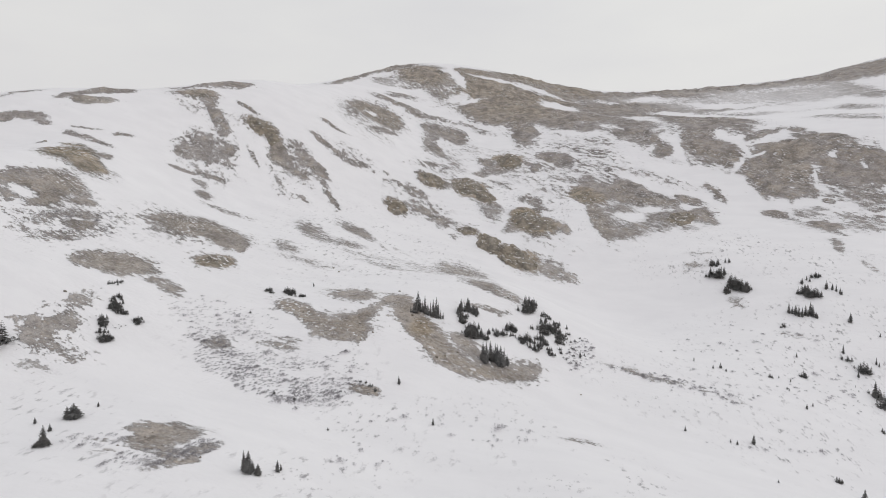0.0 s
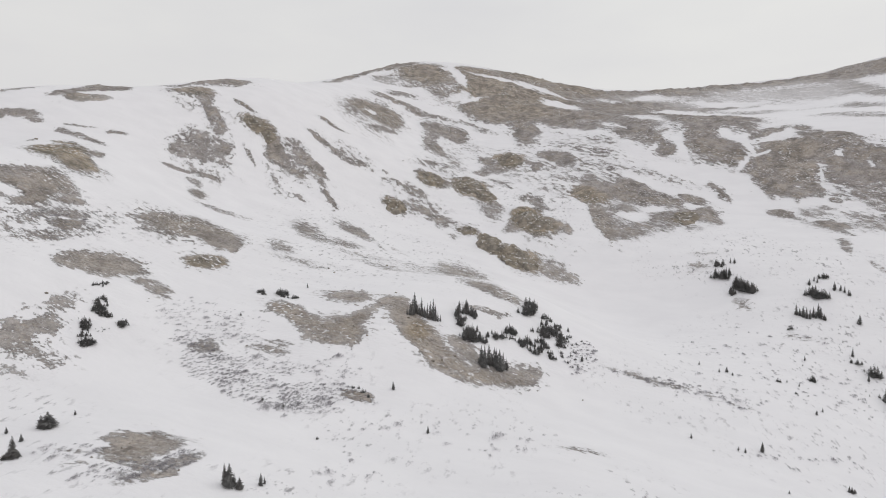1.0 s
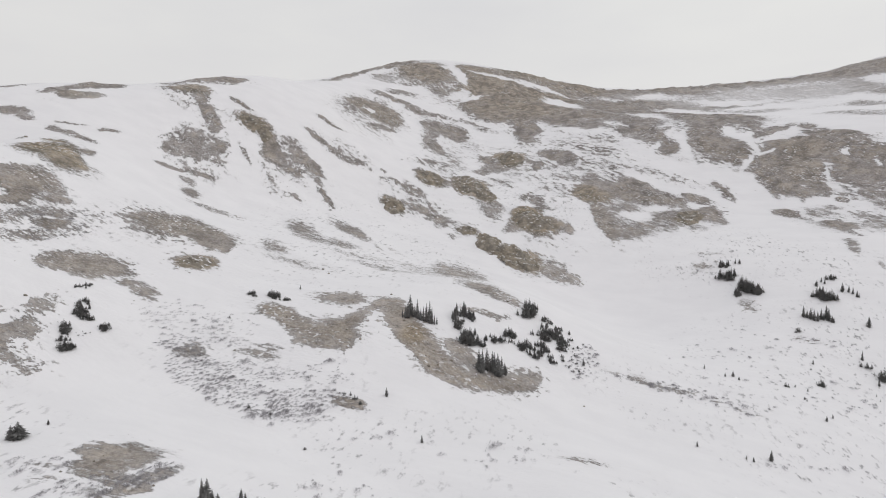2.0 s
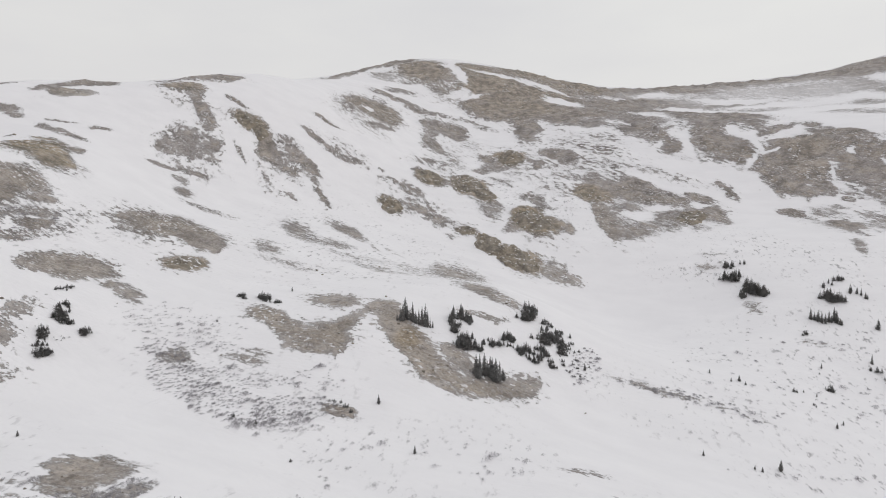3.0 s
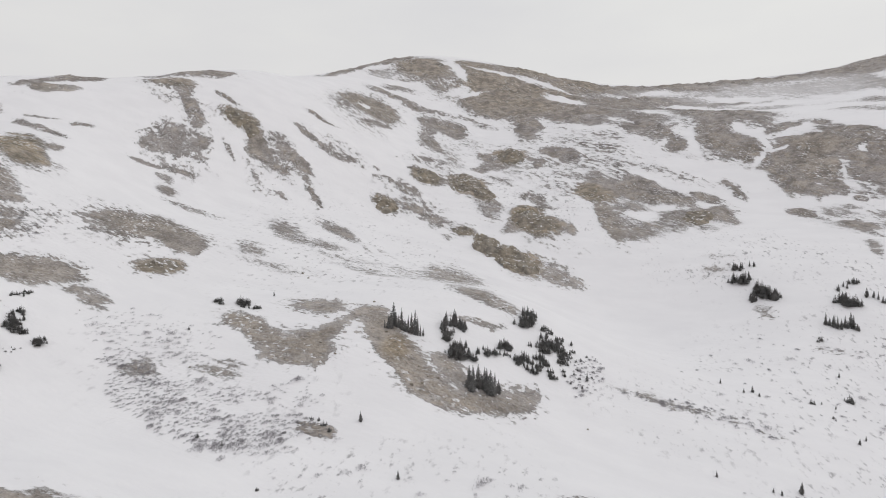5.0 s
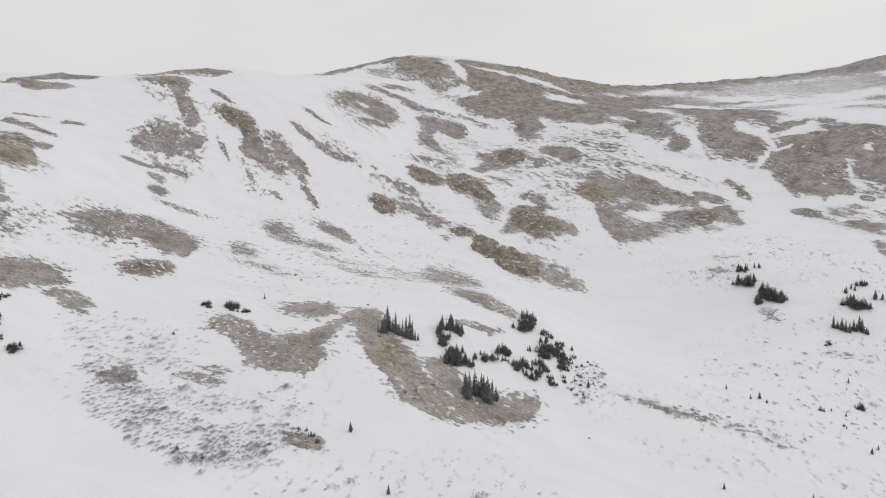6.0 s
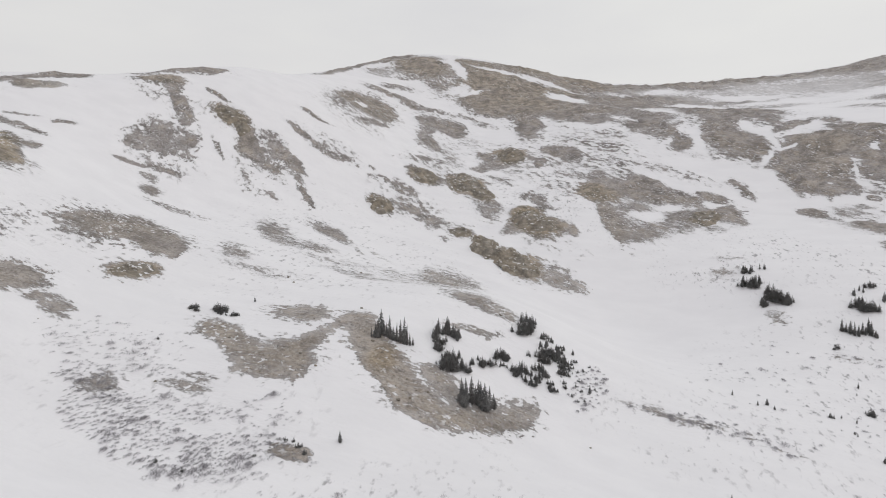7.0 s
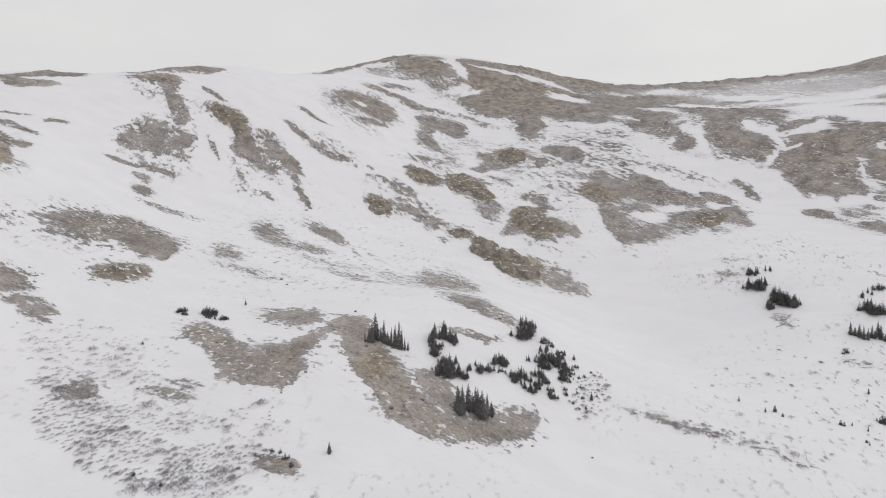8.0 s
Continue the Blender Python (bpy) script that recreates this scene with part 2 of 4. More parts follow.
KNOLL_MOUNDS = (
    (-205, 270, 15.7, 37), (-158, 270, 5.3, 37), (-110, 270, 10.0, 37), (-62, 270, -4.2, 37),
    (-14, 270, -6.7, 37), (34, 270, 10.0, 37), (81, 270, -4.7, 37), (129, 270, -6.0, 37),
    (177, 270, -7.3, 37), (225, 270, -14.5, 37), (272, 270, -10.9, 37), (-227, 310, -12.0, 41),
    (-174, 310, 19.0, 41), (-121, 310, -12.5, 41), (-68, 310, 5.2, 41), (-15, 310, -6.4, 41),
    (38, 310, -5.4, 41), (91, 310, -23.8, 41), (144, 310, -7.8, 41), (196, 310, -10.3, 41),
    (250, 310, -6.9, 41), (302, 310, -13.5, 41),
)
SHOULDER_MOUNDS = (
    (-252, 355, 22.1, 60), (-178, 355, -3.2, 60), (-105, 355, -4.4, 60), (-31, 355, -2.8, 60),
    (42, 355, -13.4, 60), (116, 355, -18.1, 60), (189, 355, -1.2, 60), (263, 355, -3.8, 60),
    (336, 355, -14.6, 60), (-282, 410, 15.5, 67), (-200, 410, 0.7, 67), (-117, 410, -7.6, 67),
    (-35, 410, -20.6, 67), (48, 410, -7.0, 67), (130, 410, -0.6, 67), (213, 410, -16.5, 67),
    (295, 410, -9.1, 67), (378, 410, -9.0, 67),
)
CLIFF_MOUNDS = (
    (-315, 470, 7.0, 75), (-223, 470, 4.9, 75), (-130, 470, 16.2, 75), (-38, 470, -9.5, 75),
    (54, 470, -7.1, 75), (146, 470, -14.6, 75), (238, 470, -18.8, 75), (331, 470, 8.1, 75),
    (423, 470, -2.1, 75), (-351, 535, 0.2, 83), (-248, 535, -9.0, 83), (-145, 535, 18.4, 83),
    (-42, 535, -8.4, 83), (61, 535, -16.1, 83), (163, 535, -8.7, 83), (266, 535, -4.2, 83),
    (369, 535, 0.8, 83), (472, 535, -4.6, 83),
)
UPLAND_MOUNDS = (
    (-392, 610, -14.7, 93), (-277, 610, -22.1, 93), (-162, 610, 9.1, 93), (-47, 610, -28.2, 93),
    (68, 610, -10.8, 93), (183, 610, 5.7, 93), (298, 610, -8.4, 93), (413, 610, -4.8, 93),
    (528, 610, -4.2, 93), (-436, 690, -22.4, 104), (-308, 690, -29.1, 104), (-180, 690, 23.8, 104),
    (-52, 690, -14.6, 104), (76, 690, -10.0, 104), (204, 690, -8.2, 104), (332, 690, -13.1, 104),
    (460, 690, -0.9, 104), (589, 690, -2.4, 104),
)
RIDGE_MOUNDS = (
    (-480, 770, -17.2, 114), (-339, 770, -34.2, 114), (-198, 770, 2.4, 114), (-56, 770, -6.8, 114),
    (84, 770, -18.4, 114), (226, 770, -20.3, 114), (367, 770, -20.3, 114), (508, 770, -11.9, 114),
    (649, 770, -7.1, 114), (-518, 840, -10.5, 123), (-366, 840, -30.3, 123), (-213, 840, -13.2, 123),
    (-61, 840, 11.0, 123), (92, 840, -2.4, 123), (244, 840, -11.7, 123), (397, 840, -9.9, 123),
    (549, 840, -14.6, 123), (702, 840, 10.6, 123),
)
SUMMIT_MOUNDS = (
    (-554, 905, -5.8, 132), (-391, 905, -22.6, 132), (-228, 905, -16.1, 132), (-65, 905, 24.7, 132),
    (98, 905, 12.1, 132), (261, 905, 3.4, 132), (424, 905, 11.5, 132), (587, 905, -0.8, 132),
    (750, 905, 29.0, 132), (-592, 975, -2.9, 141), (-418, 975, -15.0, 141), (-243, 975, -17.5, 141),
    (-69, 975, 19.8, 141), (106, 975, 9.3, 141), (280, 975, 10.9, 141), (454, 975, 20.9, 141),
    (629, 975, 11.2, 141), (803, 975, 27.5, 141),
)
BACK_MOUNDS = (
    (-644, 1070, -1.0, 154), (-454, 1070, -8.3, 154), (-265, 1070, -19.1, 154), (-75, 1070, -3.2, 154),
    (115, 1070, -13.0, 154), (305, 1070, -5.7, 154), (495, 1070, -1.1, 154), (685, 1070, -1.0, 154),
    (875, 1070, 6.7, 154), (-716, 1200, -0.3, 171), (-505, 1200, -3.5, 171), (-294, 1200, -14.8, 171),
    (-83, 1200, -19.2, 171), (128, 1200, -33.0, 171), (340, 1200, -37.4, 171), (550, 1200, -38.0, 171),
    (762, 1200, -24.2, 171), (973, 1200, -6.4, 171),
)
MOUNDS = VALLEY_MOUNDS + FOOT_MOUNDS + BENCH_MOUNDS + KNOLL_MOUNDS + SHOULDER_MOUNDS + CLIFF_MOUNDS + UPLAND_MOUNDS + RIDGE_MOUNDS + SUMMIT_MOUNDS + BACK_MOUNDS


def hashed(ix, iy, seed):
    k = (ix * 374761393 + iy * 668265263 + seed * 974634599) & 0x7FFFFFFF
    k = ((k ^ (k >> 13)) * 1274126177) & 0x7FFFFFFF
    return ((k ^ (k >> 16)) & 0xFFFF) / 65535.0


def ripples(x, y, size, seed):
    """Smooth random relief of about -1 to 1."""
    u, v = x / size, y / size
    iu, iv = np.floor(u).astype(np.int64), np.floor(v).astype(np.int64)
    fu, fv = u - iu, v - iv
    fu, fv = fu * fu * (3 - 2 * fu), fv * fv * (3 - 2 * fv)
    low = hashed(iu, iv, seed) * (1 - fu) + hashed(iu + 1, iv, seed) * fu
    high = hashed(iu, iv + 1, seed) * (1 - fu) + hashed(iu + 1, iv + 1, seed) * fu
    return 2 * (low * (1 - fv) + high * fv) - 1


def landform(x, y):
    z = -62 + 300 / (1 + np.exp(-(y - 470) / 150))
    for a, b, h, r in MOUNDS:
        z = z + h * np.exp(-((x - a) ** 2 + (y - b) ** 2) / (2 * r * r))
    return z


# bare, wind-swept ground: (x, y, half length, half width, turn, how bare, warmth of its colour)
SHOULDER_CREST_BARE = (
    (-262, 398, 14.5, 4.2, 59, .7),
    (-229, 435, 20.1, 7.8, 72, .95),
    (-236, 407, 15.8, 4.4, 79, .85),
    (-223, 443, 10.6, 8.6, 133, .9),
    (-222, 403, 12.2, 7.8, 45, .9, 0.6),
    (-223, 384, 6.5, 4.7, 169, .4),
    (-168, 494, 22.2, 9.5, 34, .9),
    (-190, 472, 15.9, 4.9, 35, .7),
    (-161, 486, 9.0, 4.8, 15, .6),
    (-247, 357, 6.2, 4.1, 153, 1),
    (-236, 362, 12.1, 5.0, 2, .8),
    (-226, 357, 5.0, 2.3, 169, .8),
)
SHOULDER_RIB_BARE = (
    (-179, 460, 15.2, 9.4, 20, .95, 0.6),
    (-166, 451, 15.8, 5.8, 123, .95),
    (-154, 435, 15.4, 5.1, 122, .92),
    (-147, 421, 8.1, 4.9, 108, .8),
    (-176, 436, 9.5, 6.7, 167, .35),
    (-150, 403, 10.3, 8.9, 5, .62),
    (-149, 387, 12.2, 9.8, 14, .58),
    (-139, 391, 8.7, 7.5, 17, .66),
    (-155, 384, 9.5, 6.0, 102, .6),
    (-137, 404, 6.6, 4.2, 111, .85),
    (-148, 361, 7.0, 2.2, 22, .85),
    (-134, 369, 8.7, 2.7, 15, .75),
    (-135, 357, 6.7, 5.0, 133, .6),
    (-129, 342, 5.4, 4.2, 94, .7),
)
SHOULDER_FACE_BARE = (
    (-201, 351, 11.7, 3.0, 170, .5),
    (-204, 362, 8.4, 1.6, 26, .6),
    (-192, 348, 12.2, 2.7, 177, .75),
    (-187, 369, 4.6, 1.5, 45, .7),
    (-177, 300, 25.5, 10.2, 105, 1, 1),
    (-165, 293, 19.6, 7.5, 117, .97, 1),
    (-172, 323, 8.0, 2.9, 118, .9),
    (-157, 287, 5.9, 3.9, 63, .8, 1),
    (-192, 331, 6.6, 5.0, 4, .8, 1),
    (-208, 331, 3.0, 1.4, 132, 1),
)
SHOULDER_BROW_BARE = (
    (-158, 242, 15.1, 7.7, 84, 1),
    (-152, 250, 13.9, 7.0, 108, 1, 0.3),
    (-148, 234, 9.4, 4.4, 102, 1, 0.3),
    (-150, 257, 11.1, 5.2, 122, .72),
    (-143, 253, 6.1, 2.4, 121, .6),
    (-140, 248, 4.2, 2.2, 77, 1),
    (-155, 226, 6.7, 3.0, 111, .88),
)
SHOULDER_FOOT_BARE = (
    (-109, 276, 17.9, 11.2, 79, 1, 0.3),
    (-94, 275, 14.1, 8.5, 108, 1, 0.3),
    (-119, 268, 6.7, 3.4, 78, .85),
    (-87, 270, 7.8, 3.0, 111, .9, 0.3),
    (-112, 330, 13.6, 4.9, 4, .6),
    (-110, 215, 13.8, 7.8, 68, .74, 0.3),
    (-117, 208, 9.7, 3.0, 95, .68),
    (-103, 217, 5.2, 4.4, 180, .62),
    (-89, 246, 8.2, 5.3, 67, 1, 1),
    (-91, 210, 5.9, 3.4, 126, .8),
    (-96, 211, 2.7, 2.4, 73, .6),
)
BENCH_EDGE_BARE = (
    (-104, 181, 6.9, 3.0, 90, .72),
    (-104, 162, 4.5, 4.2, 166, .74),
    (-101, 170, 4.3, 2.9, 99, .7),
    (-105, 167, 3.8, 1.2, 41, .7),
    (-97, 160, 6.7, 3.8, 173, .4),
    (-93, 158, 2.3, 1.7, 3, .55),
    (-109, 166, 3.7, 0.4, 32, .8),
    (-108, 174, 3.2, 0.5, 80, .5),
    (-58, 214, 2.2, 1.9, 32, .4),
)
GULLY_STREAKS_BARE = (
    (-48, 359, 14.7, 6.0, 137, 0.75),
    (-36, 348, 11.7, 2.2, 119, 0.43),
    (-68, 333, 17.8, 8.1, 114, 0.67),
    (-50, 326, 10.3, 9.1, 144, 0.59),
    (-71, 288, 9.0, 5.8, 120, 0.49),
    (-26, 346, 14.4, 2.6, 127, 0.26),
)
UPPER_FACE_BARE = (
    (-65, 675, 14.4, 6.1, 170, 0.67),
    (-45, 698, 18.2, 5.3, 8, 0.51),
    (-8, 662, 21.7, 4.7, 157, 0.67),
    (-8, 620, 22.3, 12.5, 104, 0.86),
)
UPPER_GULLY_BARE = (
    (9, 618, 23.7, 14.3, 109, 0.88),
    (-9, 573, 27.4, 7.9, 96, 0.82),
    (-2, 554, 15.9, 5.0, 103, 0.67),
    (-18, 506, 20.1, 5.6, 31, 0.33),
    (29, 645, 28.4, 5.3, 136, 0.56),
    (-55, 274, 18.9, 6.4, 8, 0.28),
    (-25, 297, 16.8, 8.7, 158, 0.35),
    (-40, 309, 10.7, 6.1, 13, 0.33),
    (8, 540, 14.6, 13.0, 139, 0.37),
)
SUMMIT_BARE = (
    (-24, 789, 41.2, 32.8, 76, 1, 0.6),
    (-66, 814, 47.5, 13.9, 50, .95),
    (-107, 735, 54.3, 8.0, 72, .92),
    (-62, 743, 26.1, 13.8, 179, .5),
    (-8, 740, 29.3, 11.7, 107, .75),
    (58, 760, 73.6, 46.0, 79, 1, 0.6),
    (41, 818, 32.2, 30.3, 19, .97, 0.6),
    (113, 873, 54.7, 42.2, 48, 1, 0.6),
    (170, 850, 47.5, 34.4, 23, 1, 0.6),
    (216, 850, 46.4, 23.0, 31, .97),
    (265, 875, 41.8, 17.3, 13, .92),
    (-45, 735, 29.1, 7.6, 8, .5),
)
SUMMIT_APRON_BARE = (
    (120, 769, 58.2, 39.7, 79, 1, 0.6),
    (75, 698, 50.6, 37.3, 179, 1, 0.6),
    (131, 681, 54.8, 39.0, 151, .98),
    (200, 761, 67.6, 30.7, 31, .92),
    (257, 803, 55.8, 22.7, 177, .88),
    (40, 683, 24.5, 18.7, 101, .88),
    (52, 667, 32.6, 13.0, 134, .76),
    (82, 634, 44.8, 13.4, 84, .95),
    (116, 631, 26.9, 14.6, 100, .85),
    (142, 617, 20.1, 11.4, 102, .7),
)
FAR_CREST_BARE = (
    (325, 881, 47.7, 28.7, 9, .97),
    (396, 882, 66.4, 26.4, 173, .97),
    (464, 877, 58.6, 22.2, 175, .92),
    (508, 873, 50.8, 28.6, 20, .88),
    (560, 882, 75.0, 30.6, 50, .92),
    (584, 858, 49.2, 18.3, 54, 1),
    (501, 747, 35.8, 19.7, 86, .62),
    (434, 655, 51.9, 14.7, 79, .62),
    (379, 865, 24.6, 7.7, 67, 1),
    (341, 825, 74.2, 15.2, 3, .42),
    (276, 784, 102.2, 6.8, 176, .82),
    (407, 810, 40.5, 21.4, 175, .36),
    (343, 749, 91.6, 12.1, 148, .45),
    (267, 722, 36.1, 17.2, 163, .9),
)
CLIFF_RIM_BARE = (
    (265, 602, 32.1, 9.9, 131, .92),
)
CLIFF_FOOT_BARE = (
    (230, 369, 10.4, 3.2, 68, .6),
)
VALLEY_SIDE_BARE = (
    (143, 361, 11.2, 5.4, 5, .42),
    (87, 228, 9.4, 3.3, 166, .38),
    (74, 232, 11.7, 1.8, 169, .52),
    (38, 164, 8.8, 1.9, 8, .42),
    (149, 322, 5.8, 3.6, 95, .5),
    (100, 220, 5.3, 1.4, 160, .45),
    (232, 344, 5.9, 3.1, 100, .5),
    (164, 287, 8.9, 1.5, 159, .42),
    (152, 372, 12.4, 4.2, 165, .3),
)
MIDDLE_CRAGS_BARE = (
    (37, 549, 11.2, 5.8, 90, 0.85),
    (57, 552, 18.8, 11.9, 110, 0.89, 1),
    (45, 530, 14.8, 12.5, 30, 0.81),
    (71, 543, 18.4, 4.3, 130, 0.85),
    (77, 530, 11.3, 4.4, 77, 0.85),
    (30, 518, 7.6, 5.2, 66, 0.75),
    (47, 496, 15.4, 6.5, 137, 0.48),
    (-10, 480, 11.9, 10.2, 92, 0.92, 1),
    (-19, 489, 6.3, 5.6, 22, 0.6),
    (3, 477, 8.5, 6.3, 16, 0.66),
    (-11, 514, 20.1, 7.5, 30, 0.39),
    (22, 480, 19.2, 14.1, 104, 0.9, 1),
    (30, 465, 11.9, 8.2, 128, 0.85, 1),
    (37, 450, 10.6, 4.5, 102, 0.66),
)
MIDDLE_ROCKS_BARE = (
    (-35, 427, 8.0, 5.4, 81, 0.79, 1),
    (-31, 419, 7.5, 5.3, 66, 0.86, 1),
    (-21, 430, 13.0, 7.9, 166, 0.7),
    (-5, 423, 13.8, 7.7, 149, 0.75),
    (-20, 455, 11.4, 4.2, 127, 0.79),
    (-34, 457, 8.4, 3.5, 6, 0.7),
    (-2, 410, 6.4, 4.0, 42, 0.51),
    (33, 436, 9.8, 2.8, 109, 0.43),
    (16, 407, 8.5, 7.1, 71, 0.79),
    (6, 397, 8.2, 5.1, 38, 0.43),
)
LOWER_CRAGS_BARE = (
    (56, 433, 16.8, 10.6, 64, 0.92, 1),
    (62, 421, 14.9, 12.8, 160, 0.92, 1),
    (45, 415, 7.8, 5.0, 76, 0.66),
    (62, 407, 14.3, 4.8, 169, 0.5),
    (65, 467, 10.5, 8.6, 151, 0.52),
    (69, 451, 11.3, 4.3, 116, 0.57),
    (30, 391, 13.4, 8.5, 101, 0.92, 1),
    (44, 376, 16.1, 11.3, 120, 0.92, 1),
    (65, 361, 10.8, 5.7, 154, 0.7),
    (72, 358, 4.6, 2.9, 153, 0.55),
)
TREE_KNOLL_BARE = (
    (-50, 215, 11.0, 3.9, 131, 1),
    (-39, 206, 9.2, 4.5, 141, 1),
    (-30, 206, 7.5, 5.8, 112, 1),
    (-27, 213, 6.8, 2.7, 58, .97),
    (-33, 200, 8.6, 3.1, 1, 1),
    (-26, 200, 4.2, 2.1, 94, .92),
    (-33, 234, 8.7, 5.6, 147, .88),
    (-17, 231, 6.4, 3.4, 29, .92),
    (-23, 223, 8.5, 1.5, 58, .85),
    (-12, 222, 10.0, 4.2, 97, 1, 0.3),
    (-4, 208, 11.3, 6.0, 107, 1, 0.3),
    (-7, 213, 7.9, 4.0, 90, 1, 0.95),
    (3, 201, 9.0, 5.4, 130, 1),
    (14, 201, 10.9, 4.3, 38, 1),
    (25, 209, 10.9, 3.5, 49, 1),
    (-16, 226, 7.0, 2.2, 116, .9),
)
KNOLL_FOOT_BARE = (
    (10, 318, 26.9, 12.3, 91, .72),
    (21, 266, 12.2, 7.3, 146, .68),
    (-4, 305, 16.2, 13.0, 111, .34),
    (16, 243, 8.8, 1.8, 12, .55),
    (-67, 187, 4.8, 3.5, 34, .75),
    (-22, 176, 4.2, 2.3, 165, .92, 0.3),
    (-58, 129, 6.8, 5.5, 48, 1, 0.3),
    (-58, 123, 4.8, 1.4, 3, .6),
    (-49, 123, 5.9, 1.5, 65, .62),
    (-52, 118, 4.1, 1.6, 43, .55),
    (-50, 192, 6.1, 2.0, 174, .5),
    (-48, 196, 4.5, 1.5, 172, .45),
)
CLIFF_SHELF_BARE = (
    (211, 705, 54.0, 29.3, 160, .9),
    (176, 625, 40.1, 17.6, 122, .88),
    (382, 833, 70.0, 24.5, 173, .6),
    (470, 795, 55.2, 35.1, 9, .65),
    (356, 559, 35.6, 19.0, 124, .5),
    (202, 826, 57.2, 21.9, 32, .9),
)
CRAG_SCATTER_BARE = (
    (68, 522, 40.0, 26.0, 120, 0.28),
    (3, 514, 31.2, 24.4, 117, 0.24),
    (32, 444, 24.5, 11.1, 109, 0.29),
    (-15, 438, 22.9, 16.2, 136, 0.31),
    (19, 580, 43.0, 22.7, 119, 0.28),
    (66, 396, 21.7, 9.8, 147, 0.23),
    (-141, 372, 27.4, 17.5, 99, 0.24),
)
GULLY_BARE = (
    (220, 543, 33.9, 11.3, 84, 0.92),
    (232, 530, 24.4, 12.3, 102, 0.95),
    (229, 509, 15.0, 8.4, 108, 0.85),
    (228, 570, 23.8, 7.7, 44, 0.92),
    (264, 561, 13.6, 11.7, 59, 0.7),
    (271, 543, 21.4, 7.1, 24, 0.95),
    (296, 539, 8.8, 5.5, 110, 0.95),
    (256, 632, 76.7, 40.2, 73, 0.9),
    (261, 510, 15.9, 12.6, 33, 0.97),
    (277, 506, 18.3, 16.2, 120, 0.98, 0.5),
    (246, 489, 21.1, 11.8, 79, 0.93),
)
CLIFF_EDGE_BARE = (
    (263, 480, 19.8, 13.5, 64, 0.97, 0.3),
    (248, 462, 14.7, 11.7, 134, 0.88),
    (264, 458, 11.0, 6.3, 74, 0.8),
    (289, 492, 16.0, 12.0, 118, 0.96),
    (306, 487, 20.8, 12.1, 110, 0.95),
    (313, 465, 19.3, 12.8, 88, 0.95),
    (290, 468, 16.5, 8.7, 108, 0.93),
    (299, 450, 16.1, 7.7, 118, 0.9),
    (289, 432, 13.3, 8.6, 91, 0.68),
    (263, 432, 4.0, 3.8, 116, 0.9),
    (260, 444, 7.6, 4.6, 139, 0.6),
)
APRON_BARE = (
    (200, 467, 14.6, 3.5, 96, 0.92),
    (225, 429, 9.8, 5.5, 126, 0.88),
    (242, 403, 11.2, 6.3, 141, 0.86),
    (241, 393, 11.7, 3.1, 103, 0.6),
    (253, 425, 5.9, 3.3, 139, 0.5),
    (265, 409, 11.9, 3.1, 120, 0.6),
    (266, 395, 10.8, 3.7, 103, 0.55),
    (281, 413, 8.4, 3.3, 120, 0.6),
    (244, 448, 7.1, 2.2, 68, 0.7),
    (231, 455, 5.7, 2.3, 70, 0.7),
)
BALCONY_BARE = (
    (177, 575, 23.9, 17.7, 113, 0.92),
    (159, 585, 16.4, 9.7, 134, 0.75),
    (187, 540, 14.6, 7.6, 66, 0.92),
    (97, 551, 18.7, 8.9, 136, 0.86),
    (116, 520, 26.8, 10.0, 133, 0.74),
    (107, 534, 16.3, 7.0, 133, 0.7),
    (115, 494, 11.7, 8.3, 130, 0.8),
    (96, 502, 12.4, 8.6, 134, 0.5),
    (105, 468, 17.2, 12.7, 113, 0.96, 0.8),
    (106, 426, 25.1, 5.3, 89, 0.88, 0.3),
)
SHELF_BARE = (
    (143, 471, 21.8, 16.3, 122, 0.86),
    (139, 484, 13.1, 8.1, 137, 0.7),
    (158, 456, 17.0, 11.7, 173, 0.9),
    (177, 461, 10.6, 5.6, 128, 0.93),
    (173, 437, 15.0, 10.7, 62, 0.95),
    (178, 427, 10.3, 5.7, 81, 0.7),
    (120, 411, 12.9, 7.7, 22, 0.8),
    (114, 418, 10.4, 5.3, 91, 0.55),
    (152, 429, 12.2, 8.3, 30, 0.6),
    (141, 416, 11.1, 3.7, 52, 0.5),
    (210, 545, 10.6, 4.5, 68, 0.5),
)
SHOULDER_ISLANDS_BARE = (
    (-140, 246, 4.3, 1.8, 71, 0.92),
    (-132, 231, 6.8, 3.8, 78, 0.93),
    (-130, 217, 13.1, 3.3, 71, 0.66),
    (-141, 221, 14.7, 4.3, 77, 0.42),
    (-135, 239, 10.5, 3.2, 60, 0.45),
    (-146, 219, 8.0, 1.9, 70, 0.5),
    (-127, 235, 9.5, 4.0, 72, 0.34),
    (-138, 208, 5.8, 2.7, 76, 0.4),
    (-128, 251, 8.7, 3.9, 116, 0.3),
)
CRAG_SPECKLE_BARE = (
    (81, 414, 5.3, 2.2, 93, 0.92),
    (64, 372, 10.2, 4.9, 130, 0.5),
    (32, 442, 14.5, 5.4, 102, 0.55),
    (118, 439, 14.8, 9.1, 97, 0.6),
    (137, 420, 16.1, 10.8, 11, 0.55),
    (114, 568, 25.2, 10.8, 134, 0.5),
    (131, 585, 41.1, 18.6, 142, 0.4),
    (131, 534, 36.9, 18.9, 129, 0.33),
)
